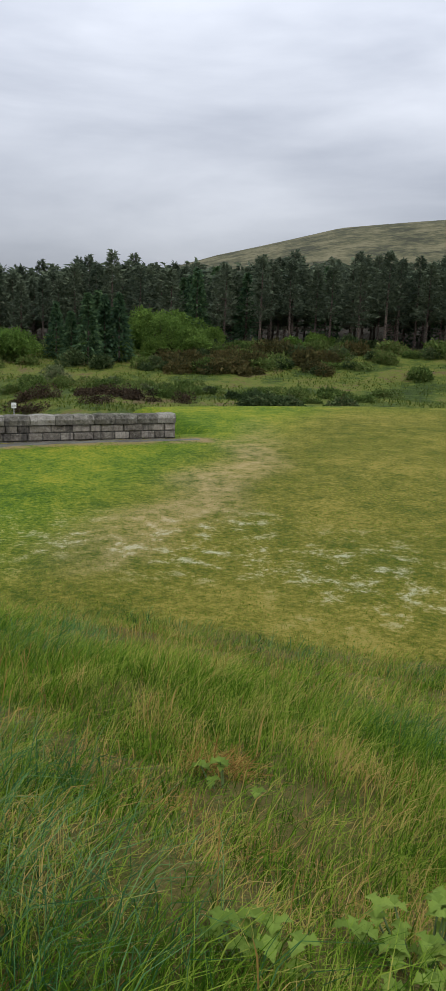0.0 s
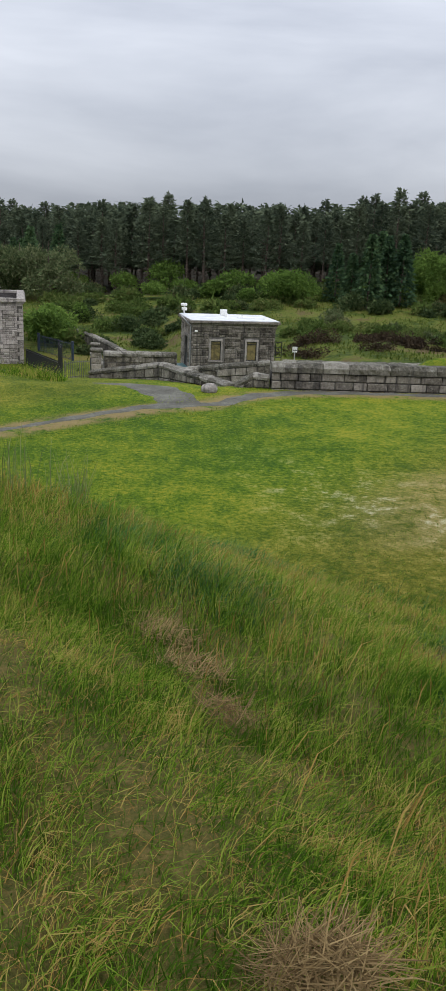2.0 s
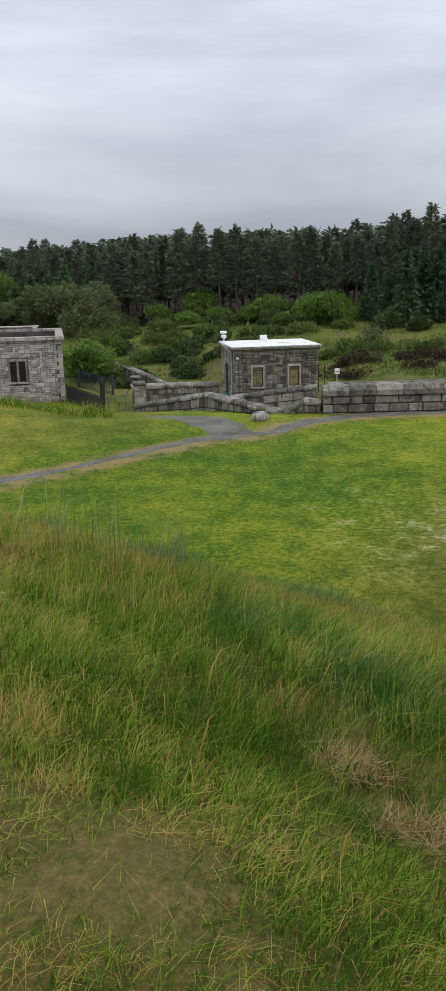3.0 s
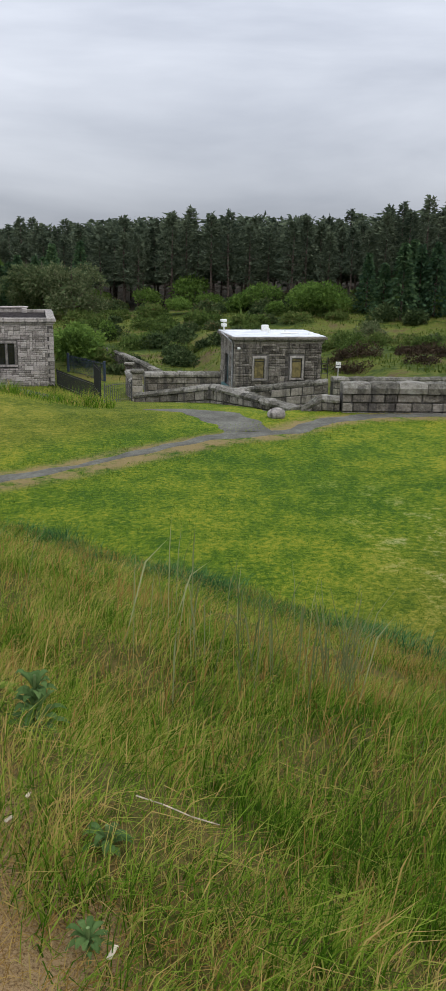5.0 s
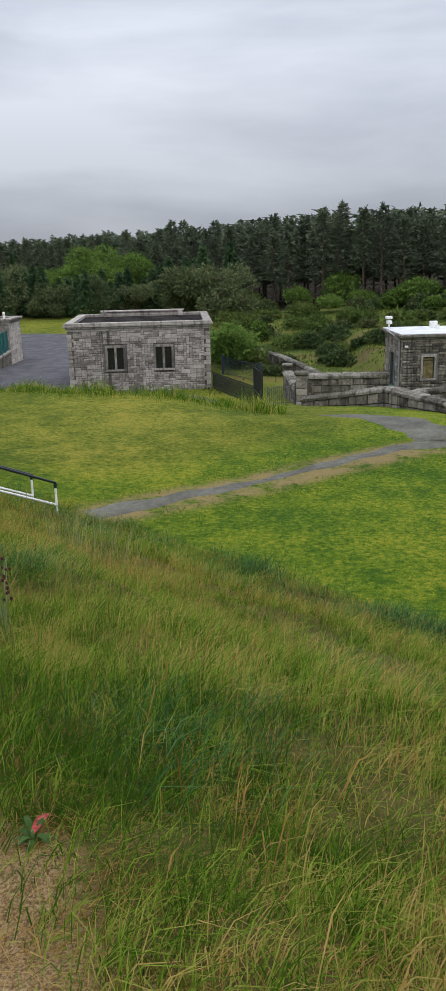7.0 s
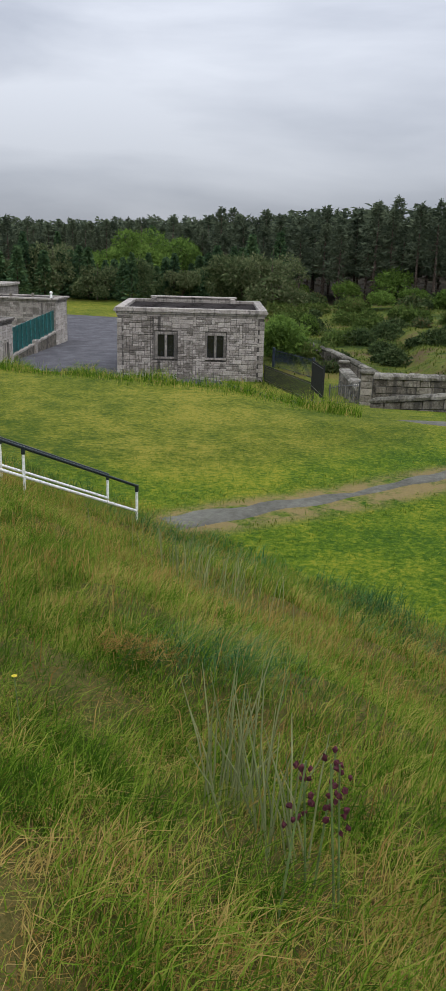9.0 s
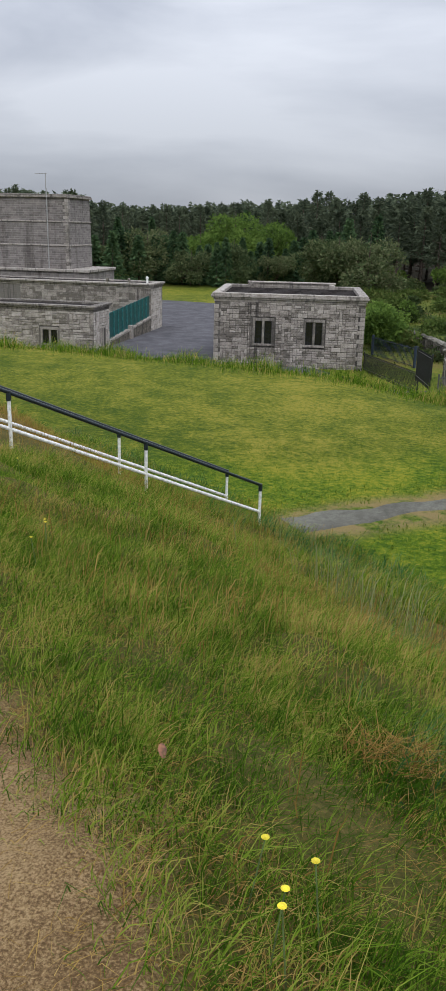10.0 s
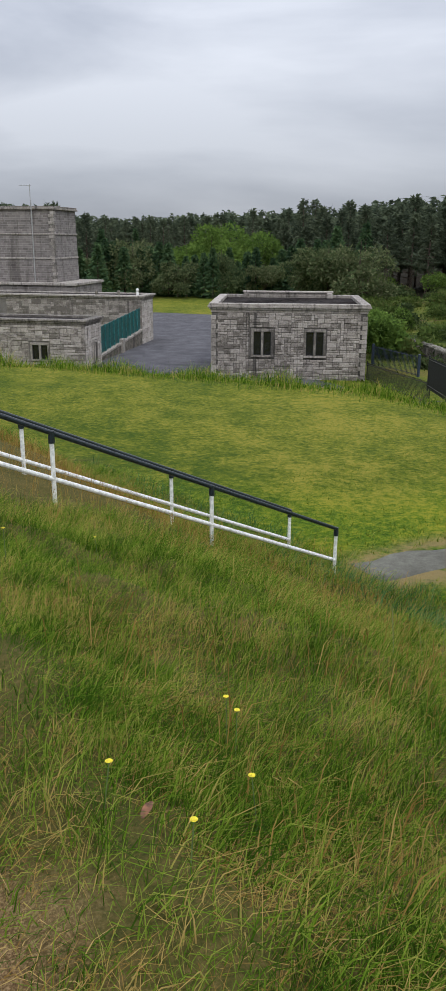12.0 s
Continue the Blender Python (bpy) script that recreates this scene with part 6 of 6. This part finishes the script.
def bramble(x, y, n, spread, seed, label):
    rnd = random.Random(seed)
    t = thing("bramble", Matrix.Translation((x, y, hz(x, y))), label, "plant")
    for k in range(n):
        ox, oy, oz = rnd.uniform(-spread, spread), rnd.uniform(-spread, spread), rnd.uniform(0.05, 0.15)
        bm = bmesh.new()
        tube(bm, (ox * 0.3, oy * 0.3, -0.03), (ox, oy, oz), 0.004, 0.003, 5)
        stem = part("stem", bm, M_STALK, t)
        for j in range(3):
            bm = bmesh.new()
            leaf_blade(bm, (ox, oy, oz), k + j * 2.1, rnd.uniform(0.032, 0.055), rnd.uniform(0.024, 0.038), 0.3, 0.4, 2)
            part("leaf", bm, M_BRAMBLE, stem)


bramble(1.15, 5.46, 12, 0.09, 1, "bright-green bramble shoots with broad leaves")
bramble(1.64, 5.38, 46, 0.2, 2, "bright-green bramble patch with broad leaves")
bramble(1.6, 6.6, 5, 0.12, 3, "small bright-green bramble shoots in grass")


def flower(x, y, h, seed):
    rnd = random.Random(seed)
    f = thing("yellow_flower", Matrix.Translation((x, y, hz(x, y))), "small yellow hawkbit flower on a thin stalk", "flower", "yellow flowers on the bank")
    top = (rnd.uniform(-0.04, 0.04), rnd.uniform(-0.04, 0.04), h)
    bm = bmesh.new()
    tube(bm, (0, 0, -0.03), top, 0.0025, 0.002, 5)
    part("stalk", bm, M_STALK, f)
    bm = bmesh.new()
    for k in range(12):
        leaf_blade(bm, top, k * math.pi / 6, 0.011, 0.006, 0.25, 0.1, 0, 2)
    bmesh.ops.create_uvsphere(bm, u_segments=8, v_segments=5, radius=0.005, matrix=Matrix.Translation(top))
    part("flower_head", bm, M_YELLOW, f)


for k, (fx, fy) in enumerate(((-6.29, 16.3), (-6.18, 16.44), (-6.38, 16.5), (-6.24, 16.26), (-8.14, 19.06), (-8.26, 18.63), (-8.56, 18.8), (-9.77, 22.16), (-9.95, 21.1), (-8.36, 19.67), (-8.3, 19.52))):
    flower(fx, fy, 0.22 + 0.03 * math.sin(k * 2.1), k)


def hay_heap(x, y, r, n, label, seed, material, h=0.1):
    """A flattened heap of dead stalks."""
    rnd = random.Random(seed)
    bm = bmesh.new()
    for k in range(n):
        a, q = rnd.uniform(0, 6.28), r * math.sqrt(rnd.random())
        px, py, pz = math.cos(a) * q, math.sin(a) * q * 0.7, rnd.uniform(0.02, h) * (1 - q / r * 0.6)
        b, l_ = rnd.uniform(0, 6.28), rnd.uniform(0.05, 0.14)
        gz = hz(x + px, y + py) - hz(x, y)
        p, q2 = Vector((px, py, pz + gz)), Vector((px + math.cos(b) * l_, py + math.sin(b) * l_, pz + gz + rnd.uniform(-0.02, 0.07)))
        sd = Vector((-math.sin(b), math.cos(b), 0.3)) * rnd.uniform(0.001, 0.0022)
        v = [bm.verts.new(c) for c in (p - sd, p + sd, q2 + sd * 0.5, q2 - sd * 0.5)]
        bm.faces.new(v)
    ob = new("straw_mat", mesh_of("straw_mat", bm, material))
    ob.matrix_basis = Matrix.Translation((x, y, hz(x, y) + 0.03))
    tagged(ob, label, "dead grass")


def purple_flower(x, y, h, seed):
    """A stiff stem with a few dark crimson heads."""
    rnd = random.Random(seed)
    f = thing("purple_flower", Matrix.Translation((x, y, hz(x, y))), "dark crimson flower heads on a stiff brown stem", "flower", "crimson flowers on the bank")
    bm = bmesh.new()
    top = Vector((rnd.uniform(-0.06, 0.06), rnd.uniform(-0.06, 0.06), h))
    tube(bm, (0, 0, -0.03), top, 0.004, 0.003, 5)
    part("stalk", bm, M_STALK, f)
    for k in range(7):
        c = top * (1 - 0.07 * k) + Vector((rnd.uniform(-0.03, 0.03), rnd.uniform(-0.03, 0.03), 0))
        bm = bmesh.new()
        bmesh.ops.create_icosphere(bm, subdivisions=1, radius=0.008, matrix=Matrix.Translation(c) @ Matrix.Diagonal((1, 1, 1.4, 1)))
        for v in bm.verts:
            v.co += Vector((rnd.uniform(-1, 1), rnd.uniform(-1, 1), rnd.uniform(-1, 1))) * 0.004
        part("flower_head", bm, M_PURPLE, f)


for k in range(5):
    purple_flower(-5.07 + 0.1 * math.sin(k * 2.4), 15.75 + 0.1 * math.cos(k * 1.7), 0.5 + 0.05 * math.sin(k * 3.1), k)

hay_heap(-0.14, 7.5, 0.13, 620, "heap of pale brown dead grass on the bank", 1, M_STRAW, 0.09)
hay_heap(-0.36, 10.2, 0.17, 320, "patch of brown dead stalks in the grass", 2, M_STRAW, 0.1)
hay_heap(-0.15, 9.12, 0.14, 240, "patch of brown dead stalks in the grass", 7, M_STRAW, 0.09)
hay_heap(-0.26, 9.65, 0.17, 320, "patch of brown dead stalks in the grass", 3, M_STRAW, 0.1)
hay_heap(1.67, 6.84, 0.16, 420, "flattened pinkish dead grass on the bank", 4, M_DRY, 0.12)
hay_heap(-6.0, 17.6, 0.22, 300, "flattened pale dead grass", 5, M_DRY, 0.14)


def rushes(x, y, n, h, seed, label):
    rnd = random.Random(seed)
    t = thing("rush_clump", Matrix.Translation((x, y, hz(x, y))), label, "plant")
    for k in range(n):
        a, q = rnd.uniform(0, 6.28), rnd.uniform(0.02, 0.12)
        b, l_ = rnd.uniform(0, 6.28), rnd.uniform(0.03, 0.2)
        hh = h * rnd.uniform(0.6, 1.05)
        p0, p1 = Vector((math.cos(a) * q, math.sin(a) * q, -0.03)), Vector((math.cos(a) * q + math.cos(b) * l_, math.sin(a) * q + math.sin(b) * l_, hh))
        bm = bmesh.new()
        midp = p0.lerp(p1, 0.55) + Vector((0, 0, 0.06))
        tube(bm, p0, midp, 0.0036, 0.003, 5)
        tube(bm, midp, p1, 0.003, 0.0012, 5)
        part("stem", bm, M_RUSH, t)


rushes(-5.36, 16.25, 30, 0.62, 1, "pale green rush clump with long stiff stems")
rushes(-5.2, 16.0, 18, 0.5, 2, "pale green rush clump with long stiff stems")
rushes(-1.1, 13.9, 26, 0.7, 3, "tall pale grass clump leaning over the bank")


def dead_leaf(x, y, s_, yaw):
    bm = bmesh.new()
    leaf_blade(bm, (0, 0, 0.05), yaw, 0.11 * s_, 0.06 * s_, 0.4, -0.2, 0)
    ob = new("dead_leaf", mesh_of("dead_leaf", bm, M_DEADLEAF))
    ob.matrix_basis = Matrix.Translation((x, y, hz(x, y) + 0.03))
    tagged(ob, "curled reddish-brown dead leaf in the grass", "leaf")


dead_leaf(-8.43, 18.78, 0.42, 1.1)
dead_leaf(-6.75, 17.0, 0.4, 2.0)


def bark_scrap(x, y, ln, yaw):
    bm = bmesh.new()
    box(bm, -ln / 2, -0.006, 0, ln / 2, 0.006, 0.006, 0.002, pose(0, 0, 0, 0, 8, yaw))
    ob = new("wood_scrap", mesh_of("wood_scrap", bm, M_PALEWOOD))
    ob.matrix_basis = Matrix.Translation((x, y, hz(x, y) + 0.035))
    tagged(ob, "pale dry scrap of wood by the path", "twig")


M_PALEWOOD = plain("pale_dry_wood", (0.5, 0.42, 0.3), 0.8, 0, 0.2, 30)
bark_scrap(-2.62, 11.64, 0.035, 60)
bark_scrap(-2.58, 11.76, 0.03, 80)
bark_scrap(-2.3, 11.1, 0.05, 70)


def fallen_stem(pts, label):
    bm = bmesh.new()
    P = [Vector((x, y, hz(x, y) + z)) for x, y, z in pts]
    for p, q in zip(P[:-1], P[1:]):
        tube(bm, p, q, 0.0026, 0.002, 6)
    tagged(new("dry_stem", mesh_of("dry_stem", bm, M_PALEWOOD)), label, "twig")


fallen_stem(((-2.25, 11.72, 0.1), (-2.17, 11.66, 0.12), (-2.08, 11.64, 0.11), (-2.0, 11.65, 0.1)), "long pale dry stem lying on the grass")
